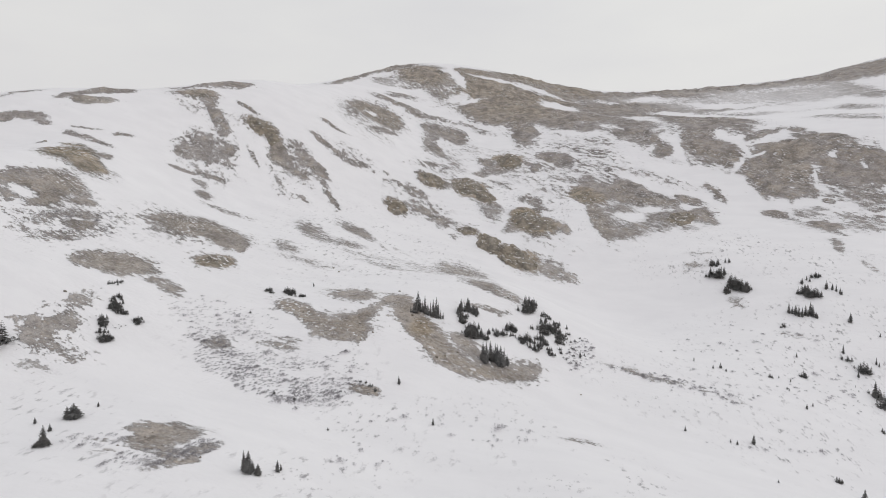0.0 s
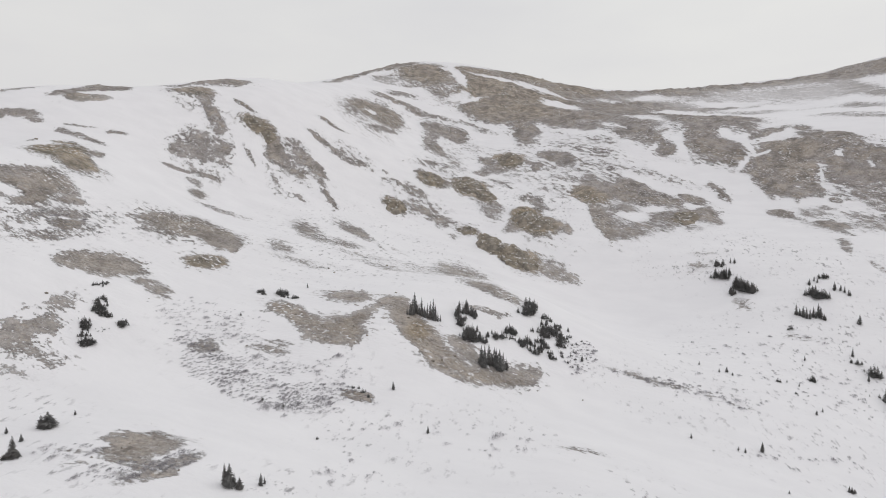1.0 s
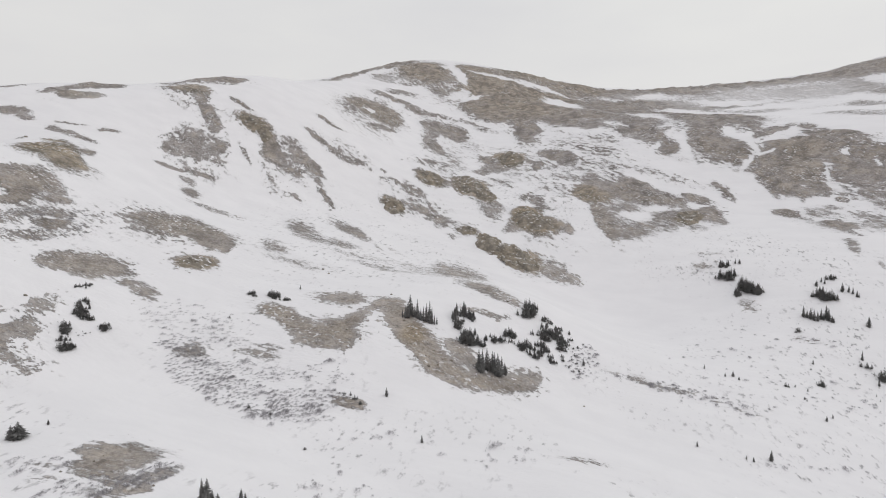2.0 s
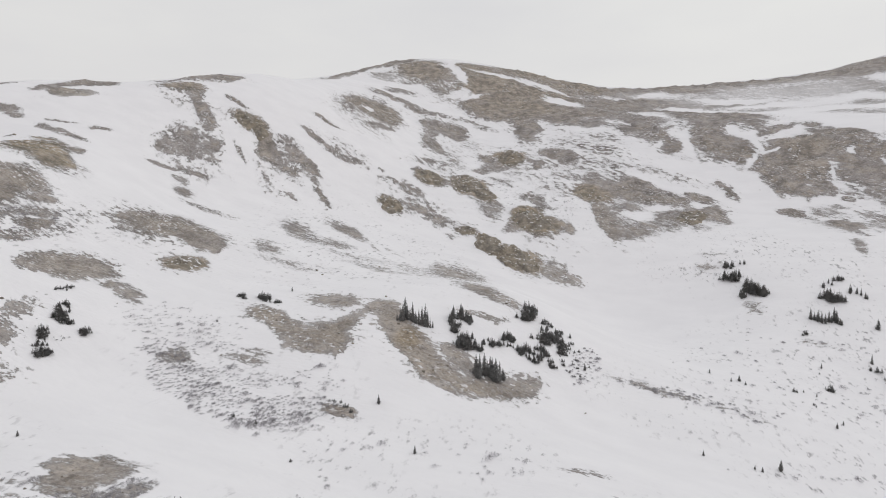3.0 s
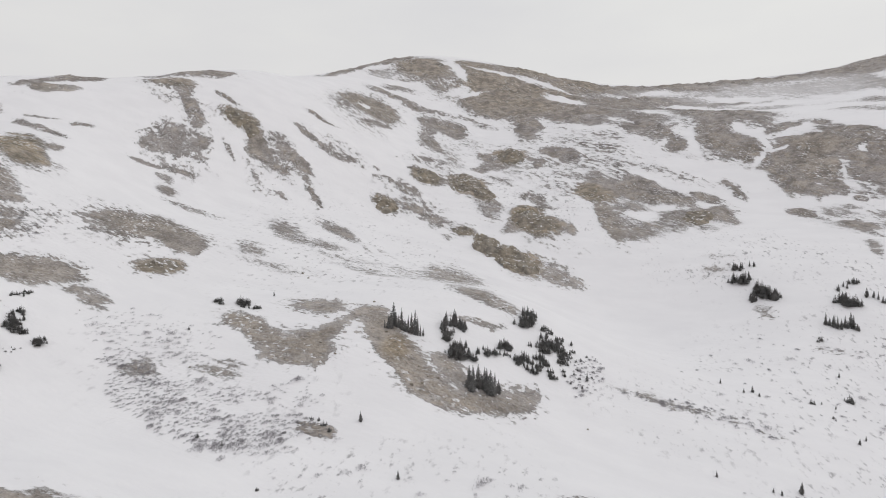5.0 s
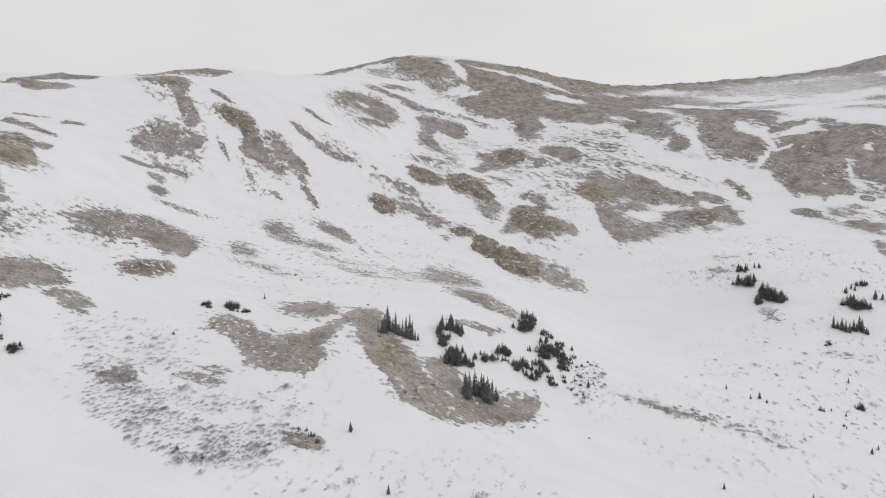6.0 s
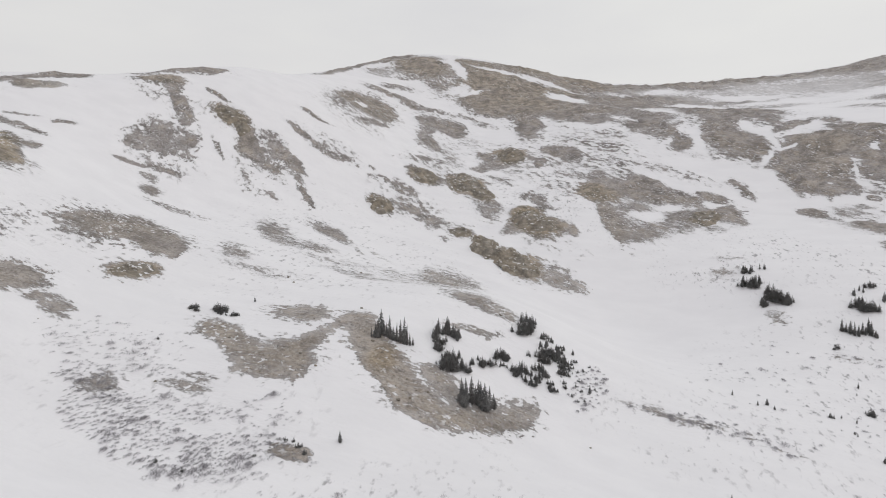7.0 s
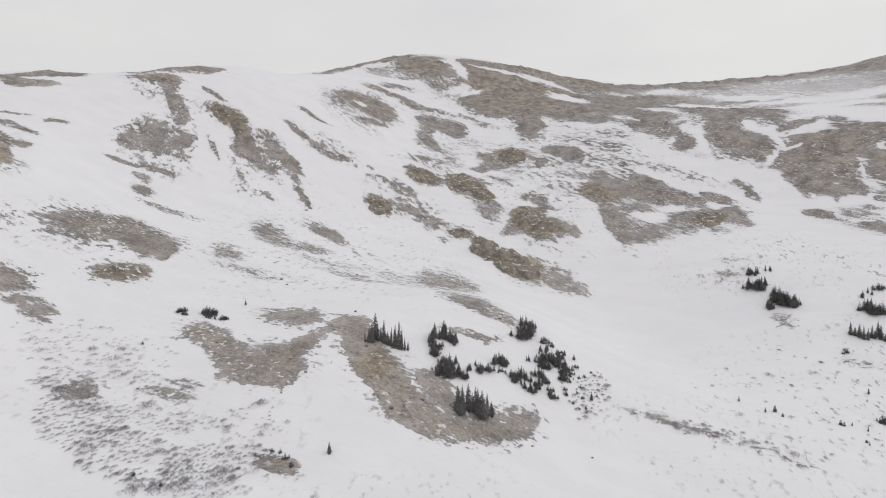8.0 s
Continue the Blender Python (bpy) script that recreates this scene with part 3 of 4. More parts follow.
CRAG_FLANK_BARE = (
    (118, 508, 29.9, 13.7, 133, 0.33),
    (126, 421, 25.4, 21.4, 179, 0.45),
    (166, 497, 26.7, 10.4, 136, 0.36),
    (151, 416, 20.9, 13.1, 166, 0.36),
    (128, 470, 18.9, 11.6, 136, 0.78),
    (123, 445, 16.7, 6.8, 104, 0.6),
    (84, 470, 31.3, 15.5, 88, 0.36),
    (153, 469, 12.6, 9.9, 125, 0.6),
    (94, 525, 21.0, 12.6, 131, 0.4),
)
CLIFF_SPECKLE_BARE = (
    (284, 450, 16.8, 7.1, 114, 0.72),
    (277, 457, 8.8, 5.5, 92, 0.8),
    (281, 428, 13.6, 6.5, 119, 0.6),
    (306, 509, 25.0, 7.7, 132, 0.93),
    (248, 451, 18.3, 6.7, 150, 0.8),
    (285, 447, 11.9, 4.5, 108, 0.55),
    (289, 429, 14.1, 9.3, 82, 0.5),
    (272, 438, 15.5, 8.7, 134, 0.42),
    (234, 473, 12.7, 5.6, 95, 0.7),
    (241, 412, 23.2, 16.5, 123, 0.34),
    (268, 403, 19.5, 14.7, 65, 0.4),
    (220, 508, 26.8, 10.0, 129, 0.45),
    (192, 519, 17.5, 7.1, 147, 0.34),
)
KNOLL_BROW_BARE = (
    (-54, 217, 7.1, 3.3, 127, 0.95),
    (-47, 210, 6.2, 2.2, 131, 0.92),
    (7, 211, 6.6, 3.4, 126, 0.95),
    (8, 214, 4.4, 2.7, 123, 0.92),
    (11, 210, 2.8, 2.2, 111, 0.92),
    (20, 267, 8.1, 4.7, 150, 0.62),
    (30, 262, 3.4, 2.1, 74, 0.86),
    (19, 245, 6.0, 1.7, 179, 0.5),
    (26, 247, 3.0, 1.6, 35, 0.5),
    (31, 216, 4.5, 1.5, 34, 0.5),
)
RIB_KNOB_BARE = (
    (-98, 427, 15.4, 8.2, 141, 0.54),
    (-107, 423, 9.7, 6.0, 128, 0.85),
    (-142, 460, 10.3, 2.5, 157, 0.9),
    (-125, 444, 13.0, 10.0, 145, 0.98, 0.9),
    (-111, 426, 13.2, 5.2, 100, 0.95, 0.4),
    (-99, 415, 13.4, 6.0, 142, 0.82),
    (-86, 429, 13.0, 6.0, 141, 0.84),
    (-96, 434, 9.7, 5.2, 151, 0.5),
    (-100, 444, 8.0, 4.7, 175, 0.45),
    (-68, 398, 12.4, 2.5, 121, 0.9),
    (-78, 414, 8.3, 2.9, 124, 0.62),
    (-85, 388, 5.4, 1.9, 136, 0.8),
    (-121, 408, 7.3, 1.0, 127, 0.85),
    (-104, 398, 10.3, 2.3, 131, 0.52),
    (-96, 389, 14.2, 6.9, 114, 0.32),
)
FACE_STREAKS_BARE = (
    (-57, 612, 34.1, 19.3, 101, 0.93, 0.5),
    (-86, 462, 12.1, 3.4, 164, 0.92),
    (-64, 460, 12.6, 6.3, 170, 0.64),
    (-84, 493, 10.9, 2.3, 1, 0.85),
    (-42, 466, 3.0, 2.3, 161, 0.9),
    (-62, 468, 19.3, 10.2, 170, 0.3),
    (-65, 607, 31.0, 21.3, 96, 0.96, 0.5),
    (-77, 583, 37.8, 12.2, 92, 0.68),
    (-51, 551, 27.2, 6.5, 62, 0.78),
    (-50, 677, 25.3, 5.5, 163, 0.88),
    (-33, 667, 15.5, 5.5, 135, 0.92),
    (-47, 704, 13.6, 4.2, 9, 0.7),
    (-62, 564, 51.0, 22.1, 82, 0.34),
)
NEAR_ISLANDS_BARE = (
    (-49, 126, 4.5, 1.3, 59, 0.52),
    (-53, 121, 4.3, 1.1, 42, 0.55),
    (-49, 120, 1.5, 0.9, 17, 0.85),
    (-56, 122, 3.4, 1.3, 3, 0.45),
    (-69, 124, 3.2, 1.2, 155, 0.4),
    (-64, 119, 3.5, 1.0, 175, 0.35),
    (-64, 132, 3.0, 2.8, 118, 0.6),
    (-99, 152, 4.9, 1.9, 8, 0.4),
    (-103, 161, 4.4, 2.3, 161, 0.6),
)
BARE_GROUND = SHOULDER_CREST_BARE + SHOULDER_RIB_BARE + SHOULDER_FACE_BARE + SHOULDER_BROW_BARE + SHOULDER_FOOT_BARE + BENCH_EDGE_BARE + GULLY_STREAKS_BARE + UPPER_FACE_BARE + UPPER_GULLY_BARE + SUMMIT_BARE + SUMMIT_APRON_BARE + FAR_CREST_BARE + CLIFF_RIM_BARE + CLIFF_FOOT_BARE + VALLEY_SIDE_BARE + MIDDLE_CRAGS_BARE + MIDDLE_ROCKS_BARE + LOWER_CRAGS_BARE + TREE_KNOLL_BARE + KNOLL_FOOT_BARE + CLIFF_SHELF_BARE + CRAG_SCATTER_BARE + GULLY_BARE + CLIFF_EDGE_BARE + APRON_BARE + BALCONY_BARE + SHELF_BARE + SHOULDER_ISLANDS_BARE + CRAG_SPECKLE_BARE + CRAG_FLANK_BARE + CLIFF_SPECKLE_BARE + KNOLL_BROW_BARE + RIB_KNOB_BARE + FACE_STREAKS_BARE + NEAR_ISLANDS_BARE
UPPER_TONGUES = (
    (17, 796, 42.2, 7.0, 104, 1),
    (69, 814, 41.9, 6.9, 174, .9),
    (122, 806, 38.9, 7.1, 144, .9),
    (114, 798, 22.2, 5.3, 144, .6),
    (135, 739, 25.6, 20.3, 137, 1),
    (18, 725, 20.3, 9.1, 53, .85),
    (33, 724, 26.0, 3.5, 46, .8),
    (205, 807, 19.9, 9.4, 20, .6),
    (541, 807, 20.8, 8.6, 141, .7),
)
LOWER_TONGUES = (
    (-154, 231, 5.2, 2.5, 173, 1),
    (65, 541, 6.7, 5.6, 166, .8),
)
GULLY_TONGUES = (
    (242, 557, 12.7, 4.4, 78, 0.95),
    (246, 542, 14.3, 3.5, 108, 0.95),
    (248, 523, 14.7, 2.3, 79, 0.95),
    (234, 503, 16.6, 2.3, 48, 0.95),
    (265, 525, 10.4, 2.3, 6, 0.95),
    (252, 511, 7.3, 2.3, 177, 0.95),
    (201, 540, 29.8, 3.8, 76, 0.9),
    (272, 465, 15.3, 1.3, 70, 0.9),
    (268, 447, 9.5, 3.2, 112, 0.75),
    (296, 483, 4.3, 3.3, 93, 0.95),
    (305, 462, 4.7, 1.2, 85, 0.9),
)
CLIFF_TONGUES = (
    (252, 455, 5.0, 2.2, 146, 0.5),
    (129, 431, 10.1, 6.9, 177, 0.95),
    (173, 449, 6.9, 5.2, 134, 0.85),
    (142, 442, 7.8, 4.8, 3, 0.6),
    (123, 457, 8.3, 4.4, 84, 0.5),
    (160, 479, 8.2, 4.1, 147, 0.5),
    (-154, 230, 4.5, 3.9, 30, 0.8),
    (-143, 227, 17.0, 1.7, 69, 0.55),
    (-134, 234, 3.6, 0.9, 61, 0.85),
)
THIN_SNOW = (
    (-6, 200, 4.8, 1.0, 124, 0.8),
    (-68, 599, 10.4, 4.2, 63, 0.9),
    (-9, 203, 4.3, 1.1, 122, 0.9),
    (-14, 211, 4.0, 0.6, 119, 0.8),
    (113, 586, 36.3, 11.4, 135, 0.5),
    (111, 620, 32.8, 7.3, 126, 0.5),
    (118, 519, 20.1, 7.1, 136, 0.5),
    (158, 582, 26.8, 9.8, 141, 0.45),
    (63, 484, 34.4, 5.6, 126, 0.4),
)
SNOW_TONGUES = UPPER_TONGUES + LOWER_TONGUES + GULLY_TONGUES + CLIFF_TONGUES + THIN_SNOW
POWDER = (
    (370, 808, 94.3, 58.7, 175),
    (436, 737, 118.6, 67.3, 61),
    (273, 840, 47.0, 20.9, 10),
    (-100, 153, 7.3, 2.9, 10),
    (-91, 709, 45.3, 14.0, 44),
    (-209, 403, 27.8, 10.6, 53),
)
MEAGRE_SNOW = (
    (-13, 159, 17.8, 15.1, 69),
    (18, 168, 16.9, 11.9, 78),
    (-22, 130, 16.6, 9.3, 51),
    (35, 142, 20.5, 12.2, 44),
    (-51, 118, 13.8, 10.3, 10),
    (-80, 134, 17.1, 10.7, 138),
    (182, 372, 38.8, 26.6, 154),
    (184, 287, 30.2, 17.2, 37),
    (138, 263, 63.8, 37.8, 43),
    (-52, 191, 27.3, 19.6, 155),
)
MEAGRE_VALLEY = (
    (9, 159, 18.5, 12.8, 178),
    (-61, 119, 16.3, 9.8, 2),
    (146, 367, 27.8, 24.9, 1),
    (212, 345, 28.7, 23.1, 45),
    (116, 197, 34.3, 14.6, 30),
    (77, 223, 23.1, 17.3, 4),
    (-39, 327, 70.4, 44.5, 87),
    (-131, 232, 32.9, 15.6, 82),
    (-88, 135, 10.6, 6.8, 157),
    (64, 457, 53.2, 37.8, 134),
)


def oval(x, y, row, soft=0.7):
    a, b, r1, r2, turn = row[:5]
    c, s = math.cos(radians(turn)), math.sin(radians(turn))
    u, v = (x - a) * c + (y - b) * s, (y - b) * c - (x - a) * s
    d = np.sqrt((u / r1) ** 2 + (v / r2) ** 2)
    k = np.clip((1 + soft - d) / (2 * soft), 0, 1)
    return k * k * (3 - 2 * k)


def cover(x, y):
    """How bare the ground is, 0 to 1, how warm its colour, and how many remnants lie round it."""
    bare, tint, most, fringe = np.zeros_like(x), np.zeros_like(x), np.zeros_like(x), np.zeros_like(x)
    # the wind frays their outlines
    far = np.clip(y / 300, 0.5, 2.2)
    x, y = (x + far * (1.4 * ripples(x, y, 17, 11) + 0.9 * ripples(x, y, 7, 12)),
            y + far * (1.4 * ripples(x, y, 17, 13) + 0.9 * ripples(x, y, 7, 14)))
    for row in BARE_GROUND:
        reach = 2.25 * row[2] + 2
        near = np.nonzero((abs(x - row[0]) < reach) & (abs(y - row[1]) < reach))
        k = oval(x[near], y[near], row, 0.45 if row[5] > 0.82 else 0.7)
        if len(row) > 6:
            tint[near] = np.maximum(tint[near], k * row[6])
        if row[5] < 0.45:
            bare[near] = np.maximum(bare[near], k * row[5])
        else:
            bare[near] = 1 - (1 - bare[near]) * (1 - k * row[5])
        # scattered remnants reach further out
        fringe[near] = np.maximum(fringe[near], row[5] * oval(x[near], y[near], (row[0], row[1], 1.25 * row[2], 1.25 * row[3] + 1.0, row[4]), 0.8))
        most[near] = np.maximum(most[near], np.minimum(1, k * 3) * row[5])
    bare = np.minimum(bare, most)
    for row in SNOW_TONGUES:
        reach = 1.75 * row[2]
        near = np.nonzero((abs(x - row[0]) < reach) & (abs(y - row[1]) < reach))
        k = row[5] * oval(x[near], y[near], row, 0.5)
        bare[near] *= 1 - k
        fringe[near] *= 1 - k
    # and lie in some places only
    fringe = fringe * np.clip(0.5 + 0.9 * ripples(x, y, 26, 15) + 0.4 * ripples(x, y, 11, 16), 0, 1)
    return bare, tint, fringe


def height(x, y, bare=None):
    x, y = np.asarray(x, float), np.asarray(y, float)
    if bare is None:
        bare = cover(np.atleast_1d(x), np.atleast_1d(y))[0].reshape(x.shape)
    z = landform(x, y) + 0.5 * ripples(x, y, 31, 1) + 0.22 * ripples(x + 7, y, 11, 2)
    rough = 0.55 * ripples(x, y + 3, 6.5, 3) + 0.3 * ripples(x, y, 2.9, 4)
    # ribs and hollows on the high rocky ground
    rough = rough + 0.8 * np.clip((y - 330) / 150, 0, 1.3) * (1 - 2 * abs(ripples(x, y * 0.5, 13, 5)))
    return z + bare * rough * np.clip(y / 250, 0.6, 2.0)


def steps(*stretches):
    """Grid lines: (from, to, spacing) one after another."""
    out = []
    for a, b, d in stretches:
        out += list(np.linspace(a, b, max(1, round((b - a) / d)), endpoint=False))
    return np.array(out + [stretches[-1][1]])


def ground():
    xs = steps((-2600, -900, 100), (-900, -420, 12), (-420, -220, 3.2), (-220, 290, 1.5), (290, 520, 3.2), (520, 1000, 12), (1000, 2700, 100))
    ys = steps((-900, -100, 50), (-100, 90, 8), (90, 320, 1.3), (320, 560, 1.5), (560, 720, 2.2), (720, 980, 2.6), (980, 1200, 12), (1200, 3200, 100))
    x, y = np.meshgrid(xs, ys)
    bare, tint, fringe = cover(x, y)
    z = height(x, y, bare)
    n, rows = len(xs), len(ys)
    me = bpy.data.meshes.new("ground")
    me.vertices.add(n * rows)
    me.vertices.foreach_set("co", np.stack([x, y, z], -1).astype(np.float32).ravel())
    i = (np.arange(rows - 1)[:, None] * n + np.arange(n - 1)[None, :]).ravel()
    quads = np.stack([i, i + 1, i + n + 1, i + n], -1).astype(np.int32)
    me.loops.add(quads.size)
    me.loops.foreach_set("vertex_index", quads.ravel())
    me.polygons.add(len(quads))
    me.polygons.foreach_set("loop_start", np.arange(0, quads.size, 4, dtype=np.int32))
    me.polygons.foreach_set("use_smooth", np.ones(len(quads), bool))
    slope = np.hypot(*np.gradient(landform(x, y), ys, xs))
    powder = np.maximum.reduce([oval(x, y, row) for row in POWDER])
    meagre = np.maximum.reduce([oval(x, y, row) for row in MEAGRE_SNOW + MEAGRE_VALLEY])
    # dry sedge pales the lower slopes
    sedge = np.clip((12 - z) / 30, 0, 1)
    # snow slides down the high faces, the wind combs it lower down
    steep = np.clip((slope - 0.25) / 0.25, 0, 1) * np.clip((y - 320) / 60, 0, 1)
    for name, values in (("bare", bare), ("tint", tint), ("fringe", fringe), ("steep", steep), ("powder", powder), ("meagre", meagre), ("sedge", sedge)):
        me.attributes.new(name, "FLOAT", "POINT").data.foreach_set("value", values.astype(np.float32).ravel())
    me.update(calc_edges=True)
    me.materials.append(GROUND)
    tagged(new("ground", me), "snow-covered mountainside with wind-swept patches of brown tundra", "mountainside", kind="structure")


ground()


# ---- trees ----
def part(name, bm, mat, parent, label=""):
    me = bpy.data.meshes.new(name)
    bm.to_mesh(me)
    bm.free()
    me.materials.append(mat)
    ob = new(name, me)
    ob.parent = parent
    return tagged(ob, label)


def spray(bm, root, tip, width, droop, rng):
    """One needle-covered bough: a bent, ragged blade with a thick middle."""
    root, tip = Vector(root), Vector(tip)
    along = tip - root
    side = Vector((-along.y, along.x, 0)).normalized() * width
    up = Vector((0, 0, width * 0.55))
    mid = root + along * 0.55 - Vector((0, 0, droop * 0.4))
    tip = tip - Vector((0, 0, droop))
    a = bm.verts.new(root)
    b = bm.verts.new(mid + side * rng.uniform(0.7, 1.2) - up * rng.uniform(0.2, 0.9))
    c = bm.verts.new(mid - side * rng.uniform(0.7, 1.2) - up * rng.uniform(0.2, 0.9))
    d = bm.verts.new(mid + up * rng.uniform(0.3, 0.8))
    e = bm.verts.new(tip)
    for f in ((a, b, d), (a, d, c), (d, b, e), (d, e, c)):
        bm.faces.new(f)


def fir(rng, width, gaps, lean=0.0):
    """A fir one metre high, as an Empty with trunk and crown."""
    tree = new("fir_tree")
    bm = bmesh.new()
    rings = []
    for k in range(6):
        z = -0.06 + k * 0.195
        r = 0.022 * (1 - k / 5.6)
        rings.append([bm.verts.new((r * math.cos(a) + lean * z * z, r * math.sin(a), z)) for a in (i * math.tau / 7 for i in range(7))])
    for low, high in zip(rings, rings[1:]):
        for i in range(7):
            bm.faces.new((low[i], low[(i + 1) % 7], high[(i + 1) % 7], high[i]))
    part("trunk", bm, BARK, tree)
    bm = bmesh.new()
    tiers = 26
    for k in range(tiers):
        f = k / (tiers - 1)
        z = 0.07 + 0.9 * f
        reach = width * (1 - f) ** 0.72 * (0.6 + 0.4 * min(1, f * 6)) + 0.012
        boughs = max(5, round(17 * (1 - f) + 4))
        turn = rng.uniform(0, math.tau)
        for i in range(boughs):
            if rng.random() < gaps:
                continue
            a = turn + (i + rng.uniform(-0.3, 0.3)) * math.tau / boughs
            r = reach * rng.uniform(0.45, 1.25)
            zz = min(0.97, z + rng.uniform(-0.05, 0.05))
            spray(bm, (lean * zz * zz, 0, zz + 0.01), (r * math.cos(a) + lean * zz * zz, r * math.sin(a), zz + r * rng.uniform(-0.1, 0.35)), 0.015 + r * 0.16, r * rng.uniform(0.25, 0.7), rng)
    for i in range(3):
        a = i * math.tau / 3
        spray(bm, (lean, 0, 0.93), (lean + 0.008 * math.cos(a), 0.008 * math.sin(a), 1.01), 0.012, 0, rng)
    part("crown", bm, NEEDLES, tree)
    return tree


def scrub(rng, width, count):
    """A wind-cropped fir thicket one metre high: close slim leaders over a skirt of low boughs."""
    bush = new("krummholz_fir")
    leaders = [(rng.uniform(-1, 1) * width, rng.uniform(-0.7, 0.7) * width, rng.uniform(0.35, 0.8)) for _ in range(count)]
    leaders[0] = (0.02, 0, 1.0)
    for x, y, h in leaders:
        bm = bmesh.new()
        low = [bm.verts.new((x * 0.8 + 0.025 * math.cos(a), y * 0.8 + 0.025 * math.sin(a), -0.08)) for a in (0, 2.1, 4.2)]
        top = bm.verts.new((x, y, h * 0.95))
        for i in range(3):
            bm.faces.new((low[i], low[(i + 1) % 3], top))
        part("trunk", bm, BARK, bush)
    bm = bmesh.new()
    for x, y, h in leaders:
        slim = rng.uniform(0.16, 0.25)
        for k in range(12):
            f = k / 11
            z = h * (0.03 + 0.95 * f)
            reach = slim * h * (1 - f) ** 0.75 + 0.018
            for i in range(round(10 * (1 - f)) + 5):
                if rng.random() < 0.12:
                    continue
                a = rng.uniform(0, math.tau)
                r = reach * rng.uniform(0.5, 1.3)
                spray(bm, (x, y, z), (x + r * math.cos(a), y + r * math.sin(a), z + r * rng.uniform(0.0, 0.5)), 0.018 + r * 0.17, r * rng.uniform(0.1, 0.5), rng)
    # the skirt
    for i in range(12 * count):
        a, d = rng.uniform(0, math.tau), math.sqrt(rng.random())
        x, y, r = width * d * math.cos(a), 0.7 * width * d * math.sin(a), rng.uniform(0.08, 0.2)
        z, a = rng.uniform(0.02, 0.24) * (1.1 - 0.5 * d), rng.uniform(0, math.tau)
        spray(bm, (x, y, z), (x + r * math.cos(a), y + r * math.sin(a), z + r * rng.uniform(0.1, 0.7)), 0.02 + r * 0.2, r * 0.2, rng)
    part("crown", bm, NEEDLES, bush)
    return bush


tree_rng = random.Random(4)
FIRS = [fir(tree_rng, w, g, n) for w, g, n in ((0.18, 0.14, 0.0), (0.22, 0.16, 0.02), (0.15, 0.18, -0.015), (0.26, 0.14, 0.0), (0.20, 0.24, 0.03))]
SCRUBS = [scrub(tree_rng, w, c) for w, c in ((0.34, 5), (0.45, 6), (0.55, 7), (0.38, 5), (0.26, 4))]
used = set()


def plant(place, fullness, rows, close=False):
    """Firs (0) and wind-cropped thickets (1) of one stand: x, y, height, kind."""
    zs = height([r[0] for r in rows], [r[1] for r in rows])
    for (x, y, h, low), z in zip(rows, zs):
        model = tree_rng.choice(SCRUBS if low else FIRS)
        m = pose(x, y, z - 0.04 * h, 0, 0, tree_rng.uniform(0, 360))
        if model in used:
            ob = copy_thing(model, m)
        else:
            used.add(model)
            ob = model
            ob.matrix_basis = m
        h *= tree_rng.uniform(0.8, 1.02)
        wide = fullness * tree_rng.uniform(0.85, 1.25)
        ob.scale = (h * wide, h * wide, h)
        if low:
            text = "low wind-cropped dark green fir thicket half buried in snow"
        elif close:
            text = "slim dark green fir crowded among others in snow"
        elif h < 2.5:
            text = "small young dark fir standing alone in snow"
        else:
            text = "tall slender dark green fir on the snowy slope"
        tagged(ob, text, "fir tree" if not low else "fir thicket", place)


def grove(place, fullness, stands):
    """Close stands, each over an oval of ground: x, y, half length, half width, turn, count, least and greatest height, kind."""
    rows = []
    for x, y, r1, r2, turn, some, least, most, low in stands:
        count = round(1.12 * some)
        c, s = math.cos(radians(turn)), math.sin(radians(turn))
        own = []
        for _ in range(count * 12):
            a, d = tree_rng.uniform(0, math.tau), math.sqrt(tree_rng.random())
            u, v = d * r1 * math.cos(a), d * r2 * math.sin(a)
            px, py = x + u * c - v * s, y + u * s + v * c
            room = 0.6 * math.sqrt(r1 * r2 / count)
            if len(own) < count and all((px - p) ** 2 + (py - q) ** 2 > room * room for p, q, _, _ in own):
                own.append((px, py, 1.18 * tree_rng.uniform(least, most), low if tree_rng.random() < 0.66 else 0))
        rows += own
    plant(place, 1.2 * fullness, rows, True)


plant("knoll top grove", 0.8, (
    (-11.3, 222.2, 3.2, 0), (-10.2, 222.4, 4.5, 0), (-8.8, 224.5, 7.2, 0), (-8.0, 223.6, 5.7, 0),
    (-9.4, 222.4, 6.1, 0), (-6.4, 223.3, 7.3, 0), (-5.4, 223.1, 4.5, 0), (-4.4, 222.9, 6.1, 0),
    (-3.4, 223.1, 7.3, 0), (-2.4, 223.0, 7.7, 0), (-1.6, 222.7, 6.1, 0), (-0.8, 222.8, 4.5, 0),
    (0.0, 223.4, 2.8, 0), (-7.2, 223.7, 4.1, 0),
))
plant("knoll middle grove", 0.95, (
    (13.2, 207.0, 7.2, 0), (14.3, 206.8, 7.9, 0), (15.7, 208.4, 7.2, 0), (13.7, 206.0, 5.3, 0),
    (16.7, 209.2, 5.7, 0), (18.0, 208.4, 7.6, 0), (19.0, 207.8, 8.3, 0), (20.3, 209.2, 6.9, 0),
    (21.4, 210.5, 4.2, 0), (17.5, 209.1, 6.5, 0),
))
grove("knoll dark clump", 1.0, (
    (35, 257, 6.3, 2.3, 72, 16, 2.2, 4.0, 1),
    (40, 244, 4.2, 2.2, 63, 14, 1.8, 3.2, 1),
    (43, 253, 4.1, 2.3, 141, 10, 1.0, 2.0, 1),
    (44, 244, 3.5, 2.4, 77, 12, 1.4, 2.8, 1),
    (44, 240, 2.7, 1.6, 54, 8, 1.1, 2.0, 1),
))
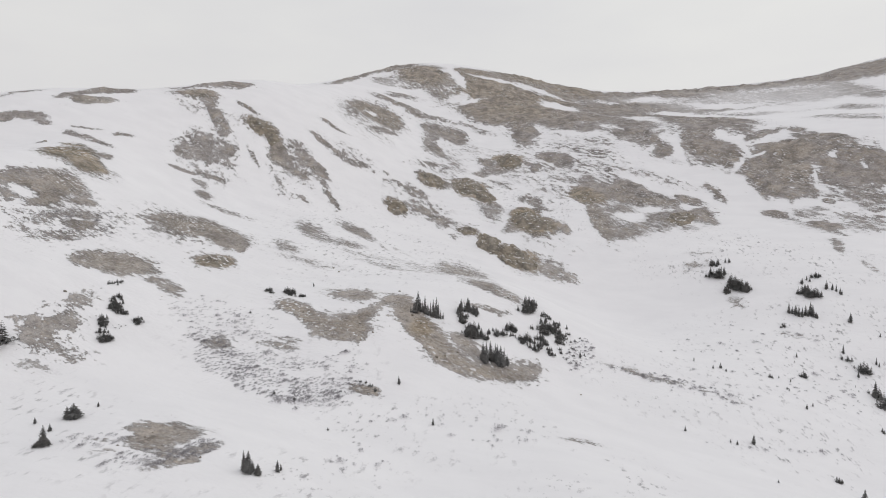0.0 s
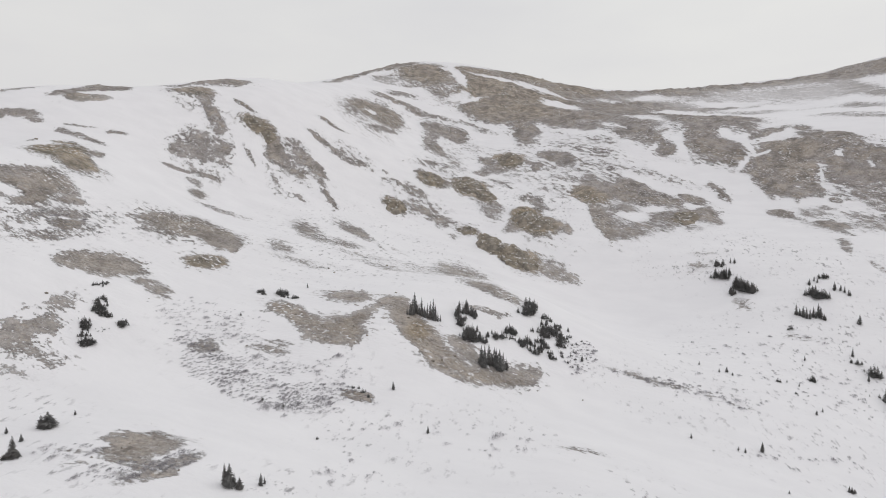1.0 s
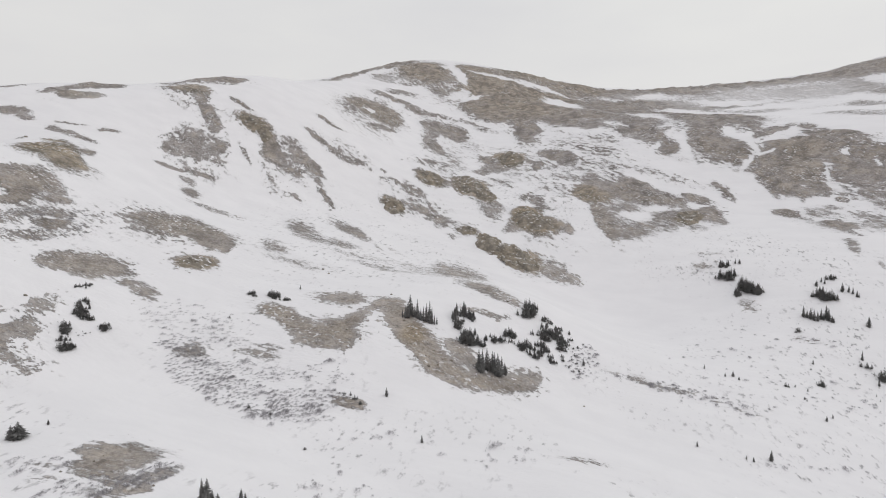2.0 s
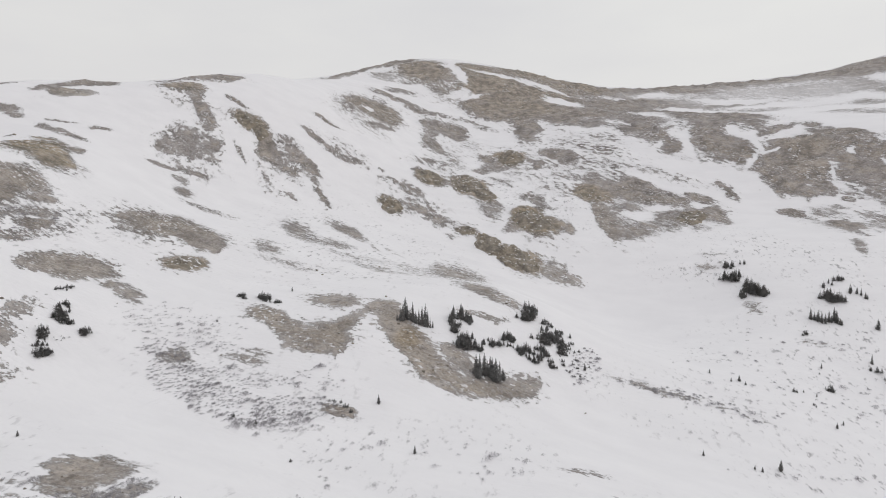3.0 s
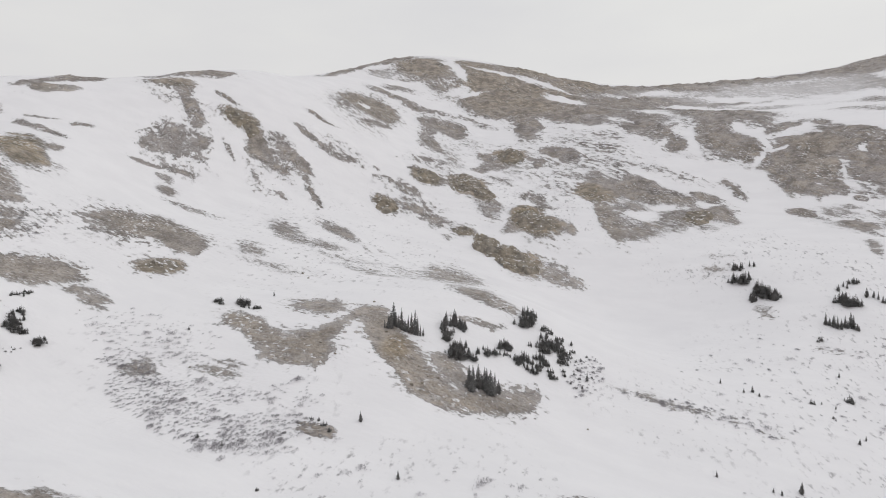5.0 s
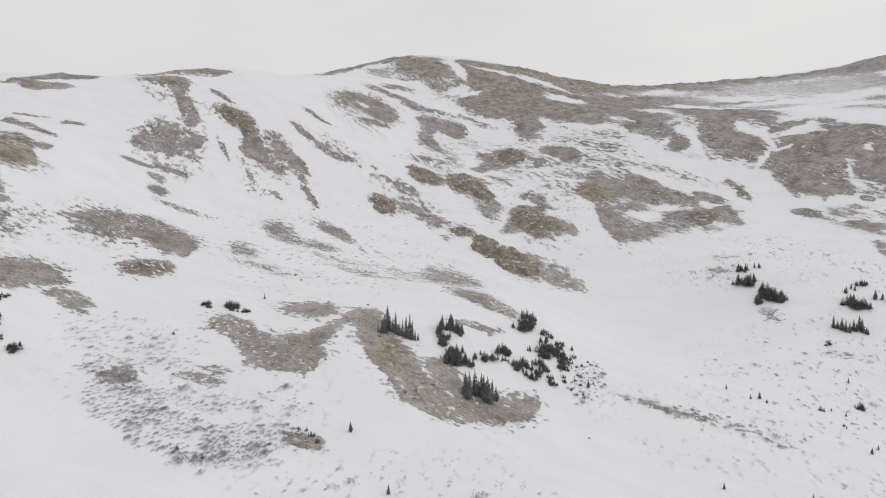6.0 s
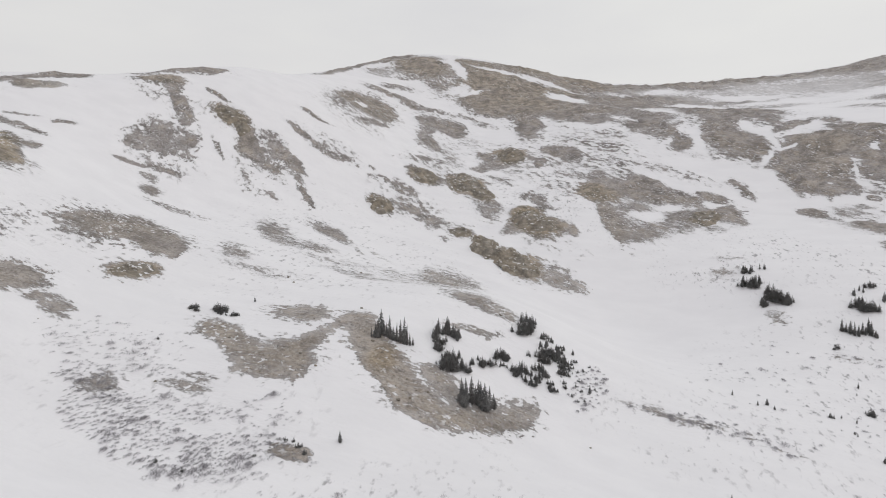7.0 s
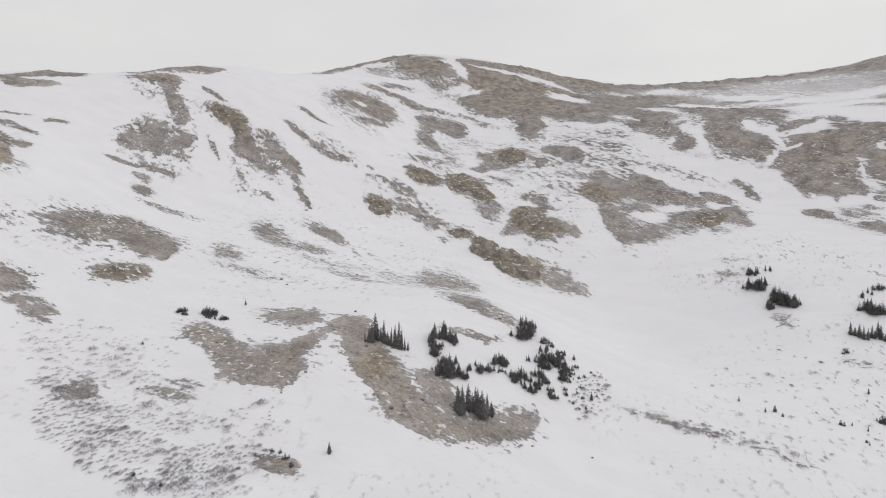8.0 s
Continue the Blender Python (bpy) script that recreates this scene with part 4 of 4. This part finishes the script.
grove("knoll lower clump", 1.0, (
    (30, 231, 3.3, 1.8, 59, 11, 1.4, 3.0, 1),
    (34, 230, 3.7, 2.0, 56, 13, 1.2, 2.4, 1),
    (37, 235, 2.3, 1.9, 52, 9, 1.8, 3.2, 1),
    (39, 230, 2.0, 1.6, 58, 7, 1.2, 2.3, 1),
    (34, 241, 1.1, 0.6, 47, 3, 1.4, 2.2, 0),
    (45, 239, 3.2, 2.0, 63, 6, 0.6, 1.3, 1),
    (43, 248, 3.7, 2.7, 97, 6, 1.2, 2.4, 0),
    (39, 247, 4.3, 1.6, 73, 5, 1.4, 2.4, 0),
))
grove("knoll saddle grove", 0.95, (
    (25, 235, 2.8, 1.5, 29, 11, 1.7, 3.2, 1),
    (25, 231, 1.3, 0.6, 46, 3, 1.0, 1.8, 1),
    (20, 228, 2.3, 0.7, 42, 7, 1.4, 2.5, 1),
    (16, 225, 1.0, 0.4, 45, 3, 1.6, 2.2, 0),
    (18, 229, 0.7, 0.3, 57, 1, 1.4, 1.7, 0),
))
grove("knoll west grove", 0.95, (
    (7, 228, 3.1, 1.0, 86, 8, 1.8, 3.2, 1),
    (10, 221, 3.9, 2.0, 73, 20, 1.8, 3.8, 1),
    (13, 220, 2.1, 1.0, 37, 7, 1.1, 2.4, 1),
    (6, 234, 1.5, 0.8, 66, 4, 2.4, 4.0, 0),
    (9, 236, 1.8, 0.9, 54, 6, 3, 4.6, 0),
    (12, 235, 1.4, 1.1, 50, 6, 2.4, 4.0, 0),
    (6, 231, 2.4, 1.0, 83, 4, 2.0, 3.4, 0),
))
plant("knoll low scrub", 1.1, (
    (43.3, 234.0, 1.7, 1), (43.5, 231.9, 1.7, 1), (49.3, 251.2, 2.3, 0), (48.9, 247.0, 1.6, 1),
    (42.5, 238.2, 1.7, 1), (49.1, 242.0, 1.3, 1), (51.1, 243.5, 1.3, 1), (53.6, 246.9, 1.1, 1),
    (48.6, 237.6, 1.3, 1), (44.8, 229.0, 1.3, 1), (46.2, 227.5, 1.2, 1), (48.4, 228.6, 1.2, 1),
    (52.9, 235.8, 1.1, 1), (47.1, 242.9, 1.3, 1), (46.9, 234.4, 1.3, 1), (48.3, 232.8, 1.3, 1),
    (50.9, 233.4, 3.4, 0), (-12.7, 181.0, 2.6, 0), (-2.6, 163.1, 2.4, 0), (-49.7, 242.7, 2.0, 0),
    (-20.6, 177.6, 1.5, 1), (-18.9, 175.6, 1.4, 1), (-21.9, 178.9, 1.1, 1),
))
grove("slope grove", 1.05, (
    (154, 358, 2.4, 1.7, 166, 6, 2.4, 4.2, 0),
    (161, 358, 2.1, 0.9, 165, 4, 2.2, 3.0, 0),
    (150, 348, 3.1, 2.1, 156, 9, 3, 5.0, 1),
    (155, 348, 1.1, 1.1, 177, 3, 3, 4, 0),
    (155, 335, 5.1, 2.3, 85, 10, 3.6, 6, 1),
    (158, 330, 2.6, 2.0, 116, 8, 3.4, 5.4, 1),
    (149, 331, 1.9, 1.3, 150, 5, 2.6, 4.4, 0),
))
grove("valley grove", 1.0, (
    (197, 335, 2.8, 1.7, 178, 7, 1.6, 2.6, 1),
    (192, 332, 1.8, 1.0, 51, 3, 1.8, 2.6, 0),
    (187, 329, 1.6, 1.0, 18, 3, 2, 3, 0),
    (184, 320, 2.5, 1.7, 27, 6, 3.2, 5.2, 1),
    (186, 318, 1.8, 1.5, 180, 6, 3.0, 5.0, 1),
    (173, 304, 6.2, 1.3, 159, 10, 1.2, 2.2, 1),
))
plant("valley upper grove", 0.9, (
    (196.1, 323.2, 4.7, 0), (197.0, 323.6, 4.1, 0), (198.9, 322.5, 4.1, 0), (200.0, 321.0, 4.1, 0),
    (200.5, 318.6, 4.1, 0), (201.1, 318.1, 2.9, 0),
))
plant("valley row", 1.15, (
    (167.6, 305.7, 5.6, 0), (168.9, 305.0, 3.9, 0), (169.9, 303.9, 5.5, 0), (170.7, 302.4, 6.1, 0),
    (172.0, 301.9, 6.0, 0), (174.3, 303.1, 5.5, 0), (177.0, 303.9, 6.6, 0), (177.5, 302.9, 5.5, 0),
    (177.9, 300.7, 3.8, 0), (178.4, 300.3, 2.7, 0), (174.9, 302.2, 3.9, 0), (192.1, 297.3, 4.9, 0),
    (159.6, 294.8, 2.1, 1), (157.6, 294.0, 1.6, 1), (175.5, 276.1, 4.5, 0), (172.5, 272.2, 2.0, 1),
    (174.6, 271.7, 3.0, 1), (151.4, 269.5, 2.7, 0), (147.8, 264.7, 1.0, 1), (101.3, 254.1, 2.1, 0),
    (109.3, 247.8, 2.5, 0), (106.0, 246.9, 1.6, 0), (110.1, 244.7, 1.6, 0),
))
plant("valley scatter", 1.1, (
    (126.9, 244.3, 2.2, 1), (128.0, 244.3, 1.8, 1), (131.1, 245.6, 1.1, 0), (144.5, 252.1, 3.2, 1),
    (145.1, 251.9, 2.8, 1), (134.9, 244.1, 1.8, 0), (129.3, 236.2, 1.1, 0), (129.5, 235.1, 0.9, 0),
    (177.2, 265.2, 5.8, 1), (178.7, 265.2, 5.8, 1), (176.5, 266.3, 3.9, 1), (173.0, 261.9, 3.3, 0),
    (186.9, 271.4, 3.5, 0), (187.3, 270.2, 3.0, 0), (200.2, 288.4, 2.1, 0), (172.0, 250.1, 6.8, 0),
    (173.0, 249.5, 5.5, 1), (170.6, 242.9, 7.5, 1), (166.7, 254.1, 1.2, 0), (166.2, 251.2, 1.1, 0),
    (129.3, 223.1, 2.2, 0), (133.5, 226.7, 1.9, 0),
))
plant("valley floor", 1.3, (
    (75.4, 195.2, 2.0, 0), (88.0, 191.9, 1.2, 0), (89.7, 191.1, 1.6, 0), (95.9, 193.6, 4.1, 0),
    (90.1, 168.1, 1.1, 0), (115.1, 183.0, 2.0, 0), (115.8, 183.1, 2.0, 1), (118.6, 175.8, 3.5, 0),
    (154.7, 220.9, 2.0, 0), (154.5, 219.7, 1.6, 0), (-38.1, 119.9, 4.9, 0), (-37.2, 119.7, 4.4, 0),
    (-36.6, 120.5, 2.6, 1), (-35.4, 119.8, 2.8, 0), (-32.5, 123.1, 3.0, 0), (-32.1, 124.0, 1.6, 0),
))
plant("lower shoulder", 1.9, (
    (-79.7, 133.4, 3.0, 0), (-78.8, 134.0, 4.0, 0), (-84.7, 130.3, 1.6, 0), (-77.2, 140.7, 1.4, 0),
    (-79.7, 127.2, 1.7, 0), (-76.9, 120.6, 4.7, 0), (-78.0, 120.6, 1.3, 1), (-76.4, 121.1, 1.5, 1),
))
plant("shoulder scrub", 1.35, (
    (-109.2, 155.9, 6.5, 1), (-109.5, 154.5, 7.0, 0), (-107.9, 155.8, 1.1, 1),
))
plant("bench scrub", 1.3, (
    (-63.6, 208.2, 1.1, 1), (-27.9, 151.9, 0.8, 1), (-23.6, 179.0, 1.0, 1),
    (-39.1, 164.7, 1.2, 1), (-44.7, 166.4, 1.1, 1), (-28.3, 172.9, 0.9, 1),
))
grove("shoulder thicket", 1.15, (
    (-103, 198, 3.0, 1.8, 70, 7, 0.8, 1.4, 1),
    (-97, 188, 4.0, 1.6, 110, 13, 1.0, 1.9, 1),
    (-96, 184, 2.7, 1.6, 100, 12, 1.0, 1.8, 1),
    (-93, 184, 2.0, 1.0, 48, 8, 0.7, 1.3, 1),
    (-95, 176, 2.2, 0.9, 108, 10, 0.9, 1.7, 1),
    (-93, 173, 1.8, 1.1, 106, 7, 0.7, 1.2, 1),
    (-91, 170, 1.9, 1.3, 90, 14, 0.9, 1.8, 1),
    (-89, 183, 1.6, 0.9, 106, 6, 0.9, 1.7, 1),
    (-91, 178, 2.4, 0.9, 50, 5, 0.3, 0.5, 1),
))
grove("bench thicket", 1.15, (
    (-63, 230, 1.7, 1.3, 106, 5, 1.0, 1.6, 1),
    (-57, 231, 2.4, 1.2, 112, 6, 1.4, 2.8, 1),
    (-54, 229, 3.2, 1.9, 11, 7, 0.7, 1.2, 1),
    (-51, 229, 1.2, 0.9, 2, 4, 0.9, 1.4, 1),
))


# ---- leafless willow scrub sticking out of the snow ----
SCATTERED_WILLOWS = (
    (-49, 125, 5.4, 2.4, 65, 36, .8),
    (-56, 119, 7.6, 2.7, 27, 44, .75),
    (-69, 124, 6.6, 3.0, 178, 18, .4),
    (51, 236, 13.7, 4.5, 67, 55, .9),
    (-23, 175, 7.8, 2.6, 177, 20, .5),
    (-28, 187, 8.3, 4.3, 4, 8, .3),
    (10, 162, 13.0, 7.6, 179, 22, .3),
    (74, 232, 13.6, 2.3, 169, 16, .5),
)
SIDE_WILLOWS = (
    (89, 227, 13.1, 3.4, 165, 18, .5),
    (133, 261, 45.5, 31.3, 17, 45, .35),
    (146, 240, 18.9, 11.1, 23, 30, .4),
    (108, 194, 27.8, 1.9, 11, 18, .4),
    (-18, 139, 9.3, 5.8, 58, 12, .4),
    (159, 288, 25.2, 3.1, 163, 14, .4),
    (-20, 162, 17.3, 3.8, 10, 14, .3),
    (-132, 230, 17.9, 9.6, 76, 60, .6),
    (-69, 202, 15.4, 6.6, 11, 30, .3),
)
WILLOW_FIELD = (
    (-50, 183, 9.4, 4.2, 172, 60, .35),
    (-34, 165, 10.1, 1.9, 18, 39, .35),
    (-31, 185, 6.8, 4.9, 2, 36, .3),
    (-62, 179, 9.9, 6.7, 141, 126, .75),
    (-47, 171, 11.9, 7.1, 154, 162, .75),
    (-35, 172, 7.3, 6.0, 178, 142, .7),
    (-27, 178, 4.7, 1.8, 173, 51, 1.1),
    (-74, 202, 14.6, 10.6, 11, 105, .15),
)
WILLOW_EDGE = (
    (-73, 187, 3.2, 1.7, 5, 21, .9),
    (-63, 184, 2.1, 1.4, 12, 18, 1),
    (-40, 165, 1.5, 1.3, 127, 24, 1.1),
    (-45, 166, 2.2, 0.9, 144, 15, 1.1),
    (-31, 171, 2.6, 1.2, 4, 24, 1.1),
    (-42, 184, 8.2, 2.9, 177, 33, .35),
    (-70, 191, 6.5, 3.4, 13, 30, .5),
    (-59, 196, 4.9, 2.8, 0, 21, .4),
)
WILLOW_STANDS = SCATTERED_WILLOWS + SIDE_WILLOWS + WILLOW_FIELD + WILLOW_EDGE
WILLOW_BUSHES = (
    (62.4, 232.7, .9), (67.3, 232.2, .6), (68.5, 231.1, .5), (73.6, 230.7, 1.2), (75.0, 227.8, .6),
    (79.0, 235.1, .7), (82.3, 233.9, 1.0), (84.1, 233.8, .6), (87.3, 232.5, .7), (89.1, 232.3, .6),
    (92.6, 232.4, .7), (97.3, 228.3, .7), (98.4, 228.0, .5), (97.8, 223.8, .7), (98.4, 221.2, .9),
    (100.8, 218.6, 1.0), (102.2, 218.4, .7), (110.4, 223.7, .7), (113.3, 225.9, .6), (126.6, 271.4, .9),
    (147.0, 289.5, 1.0), (113.2, 291.3, .8), (98.0, 266.7, .6), (137.8, 301.7, .8), (146.0, 267.8, .5),
    (123.4, 250.9, .6), (130.0, 237.0, .7), (-29.7, 191.6, 1.3), (-77.4, 193.8, .7),
)


def willows(name, stands, bushes, label, seed):
    """Low rounded clumps of short twigs, snow lying between them."""
    rng = np.random.default_rng(seed)
    clumps = [(x, y, size, 1.0) for x, y, size in bushes]
    for x, y, r1, r2, turn, count, full in stands:
        c, s = math.cos(radians(turn)), math.sin(radians(turn))
        own = []
        for _ in range(count * 8):
            # each keeps some room to itself
            a, d = rng.uniform(0, math.tau), math.sqrt(rng.uniform(0, 1)) * rng.uniform(0.85, 1.15)
            u, v = d * math.cos(a) * r1, d * math.sin(a) * r2
            px, py = x + u * c - v * s, y + u * s + v * c
            size = (0.24 + rng.gamma(1.7, 0.2)) * (1 + y / 600) * (0.75 + 0.25 * full)
            if len(own) < count and ripples(np.array(px), np.array(py), 6, 8) > rng.uniform(-0.9, 0.1) and all((px - p) ** 2 + (0.7 * (py - q)) ** 2 > (0.8 * (size + w)) ** 2 for p, q, w, _ in own):
                own.append((px, py, size, full * rng.uniform(0.55, 1.2)))
        clumps += own
    zs = height([c[0] for c in clumps], [c[1] for c in clumps])
    points = []
    for (x, y, size, full), z in zip(clumps, zs):
        # short twigs that fill a low uneven dome, thickest near its top
        n = int(70 + 380 * full * min(1.2, size))
        t, d, k = rng.uniform(0, math.tau, n), rng.uniform(0, 1, n) ** 0.7, rng.uniform(0, 1, n) ** 1.4
        d = d * (1 + 0.4 * np.sin(2 * t + rng.uniform(0, 6)) + 0.3 * np.sin(5 * t + rng.uniform(0, 6)))
        lean, long = rng.uniform(-0.6, 0.9), rng.uniform(0.7, 1.2)
        ca, sa = np.cos(t), np.sin(t)
        ox, oy = x + d * size * long * ca, y + d * size * (1.6 * sa + lean * ca)
        top = size * rng.uniform(0.25, 0.6) * np.clip(1 - 0.75 * d * d, 0.1, 1)
        oz = z - 0.05 + top * k
        length, w = size * rng.uniform(0.15, 0.4, n), 0.01 + size * rng.uniform(0.014, 0.036, n)
        a, rise = t + rng.normal(0, 0.9, n), rng.uniform(0.1, 1.0, n)
        ex, ey, ez = length * np.cos(a) * (1.1 - rise), length * np.sin(a) * (1.1 - rise), length * rise
        b = rng.uniform(0, math.pi, n)
        wx, wy = np.cos(b) * w, np.sin(b) * w
        points.append(np.stack([np.stack([ox - wx, oy - wy, oz], -1), np.stack([ox + wx, oy + wy, oz], -1),
                                np.stack([ox + ex + wx * 0.6, oy + ey + wy * 0.6, oz + ez], -1),
                                np.stack([ox + ex - wx * 0.6, oy + ey - wy * 0.6, oz + ez * 0.9], -1)], 1).reshape(-1, 3))
    verts = np.concatenate(points)
    me = bpy.data.meshes.new(name)
    me.from_pydata(verts.tolist(), [], np.arange(len(verts)).reshape(-1, 4).tolist())
    me.materials.append(TWIGS)
    tagged(new(name, me), label, "willow scrub", kind="stuff")


willows("willow_scrub", WILLOW_STANDS, WILLOW_BUSHES, "low grey-brown leafless willow scrub poking through snow", 5)


# ---- crags and stones ----
CRAGS = (
    (-31, 423, 9.8, 6.8, 83, 4.5),
    (-8, 480, 10.8, 8.9, 94, 4),
    (20, 481, 15.2, 10.7, 97, 5),
    (30, 466, 11.6, 8.3, 110, 4),
    (57, 549, 15.0, 10.4, 113, 4),
    (57, 427, 12.5, 9.0, 60, 5),
    (64, 421, 10.5, 10.0, 116, 4.5),
    (29, 390, 14.5, 8.6, 95, 5.5),
    (43, 375, 14.0, 9.9, 117, 6),
    (-89, 246, 7.5, 4.9, 68, 1.6),
    (-128, 443, 9.2, 6.9, 128, 4),
    (-117, 436, 7.0, 4.3, 115, 3),
    (160, 427, 11.3, 9.0, 52, 4),
    (16, 407, 7.5, 5.7, 77, 3),
)
BOULDERS = (
    (-10.7, 220.4, .6),
    (-2.0, 198.8, .7),
    (0.7, 201.1, .6),
    (-22.7, 203.9, .5),
    (-16.5, 240.1, .6),
    (-44.2, 268.6, .6),
    (-207.3, 331.1, 1.2),
    (-108.4, 181.1, .6),
    (-27.5, 208.6, .6),
    (-25.2, 299.6, .7),
    (-47.4, 273.5, .6),
    (-7.5, 215.0, .5),
    (4.8, 205.2, .5),
    (26.9, 259.4, .7),
    (45.6, 208.0, .4),
)


def outcrop(x, y, r1, r2, turn, tall, seed):
    """A knob of broken rock with ledges that stands out of the slope."""
    n = 56
    u, v = np.meshgrid(np.linspace(-1, 1, n), np.linspace(-1, 1, n))
    du, dv = 1.2 * u * np.sqrt(1 - v * v / 2), 1.2 * v * np.sqrt(1 - u * u / 2)
    c, s = math.cos(radians(turn)), math.sin(radians(turn))
    px, py = x + du * r1 * c - dv * r2 * s, y + du * r1 * s + dv * r2 * c
    # a ragged outline, and broken ledges up the face
    d = np.sqrt(du * du + dv * dv) + 0.22 * ripples(px, py, r2 * 0.9, seed + 3) + 0.12 * ripples(px, py, r2 * 0.35, seed + 4)
    shape = np.clip(1 - np.clip(d, 0, 2) ** 2, -0.4, 1)
    ridge = 1 - 2 * abs(ripples(px, py, r2 * 0.5, seed + 1))
    body = shape * (0.8 + 0.3 * ripples(px, py, r2 * 1.1, seed)) + 0.14 * ridge + 0.07 * ripples(px, py, 2.1, seed + 2)
    lift = tall * body - 0.25
    top = height(px, py) + np.floor(lift / 1.1) * 1.1 * 0.45 + lift * 0.55
    me = bpy.data.meshes.new("rock_outcrop")
    i = (np.arange(n - 1)[:, None] * n + np.arange(n - 1)[None, :]).ravel()
    me.from_pydata(np.stack([px, py, top], -1).reshape(-1, 3).tolist(), [], np.stack([i, i + 1, i + n + 1, i + n], -1).tolist())
    me.materials.append(STONE)
    ob = new("rock_outcrop", me)
    tagged(ob, "olive brown craggy rock outcrop dusted with wind-blown snow", "rock outcrop", "crags on the mountainside")


for k, row in enumerate(CRAGS):
    outcrop(*row, seed=30 + 5 * k)


def stone_mesh(rng, name):
    bm = bmesh.new()
    bmesh.ops.create_icosphere(bm, subdivisions=2, radius=1)
    for v in bm.verts:
        k = v.co * 1.7 + Vector((rng.uniform(-0.08, 0.08), 0, rng.random() * 0.1))
        v.co *= 0.85 + 0.35 * noise.noise(k + Vector((7.0 * len(bpy.data.meshes), 0, 0)))
        v.co.z *= 0.62
    me = bpy.data.meshes.new(name)
    bm.to_mesh(me)
    bm.free()
    me.materials.append(STONE)
    return me


stone_rng = random.Random(9)
STONES = [stone_mesh(stone_rng, "boulder") for _ in range(4)]
for x, y, size in BOULDERS:
    ob = new("boulder", stone_rng.choice(STONES))
    z = float(height([x], [y])[0])
    ob.matrix_basis = pose(x, y, z + size * 0.15, stone_rng.uniform(-12, 12), stone_rng.uniform(-12, 12), stone_rng.uniform(0, 360))
    ob.scale = (size, size * stone_rng.uniform(0.7, 1.0), size)
    tagged(ob, "weathered dark boulder lying on the windswept slope", "boulder", "boulders on the bare ground")


def rubble(rows, seed):
    """Small stones scattered over the nearest bare ground."""
    rng = np.random.default_rng(seed)
    ball = np.array(((1, 0, 0), (0.3, 0.95, 0), (-0.8, 0.6, 0), (-0.8, -0.6, 0), (0.3, -0.95, 0), (0.1, 0, 0.8)))
    sides = ((0, 1, 5), (1, 2, 5), (2, 3, 5), (3, 4, 5), (4, 0, 5))
    verts, faces = [], []
    for row in rows:
        x, y, r1, r2, turn = row[:5]
        c, s = math.cos(radians(turn)), math.sin(radians(turn))
        count = int(min(160, 0.2 * r1 * r2 * math.pi))
        u, v = rng.normal(0, 0.5, (2, count))
        px, py = x + u * r1 * c - v * r2 * s, y + u * r1 * s + v * r2 * c
        for a, b, z in zip(px, py, height(px, py)):
            size = rng.gamma(2.0, 0.06) + 0.06
            i = len(verts)
            body = ball * rng.uniform(0.6, 1.2, (6, 3)) * size
            verts += (body + (a, b, z - 0.05)).tolist()
            faces += [(i + p, i + q, i + r) for p, q, r in sides]
    me = bpy.data.meshes.new("loose_stones")
    me.from_pydata(verts, [], faces)
    me.materials.append(STONE)
    tagged(new("loose_stones", me), "small grey-brown stones strewn over bare tundra", "stones", kind="stuff")


rubble(TREE_KNOLL_BARE + KNOLL_FOOT_BARE + SHOULDER_FOOT_BARE, 12)
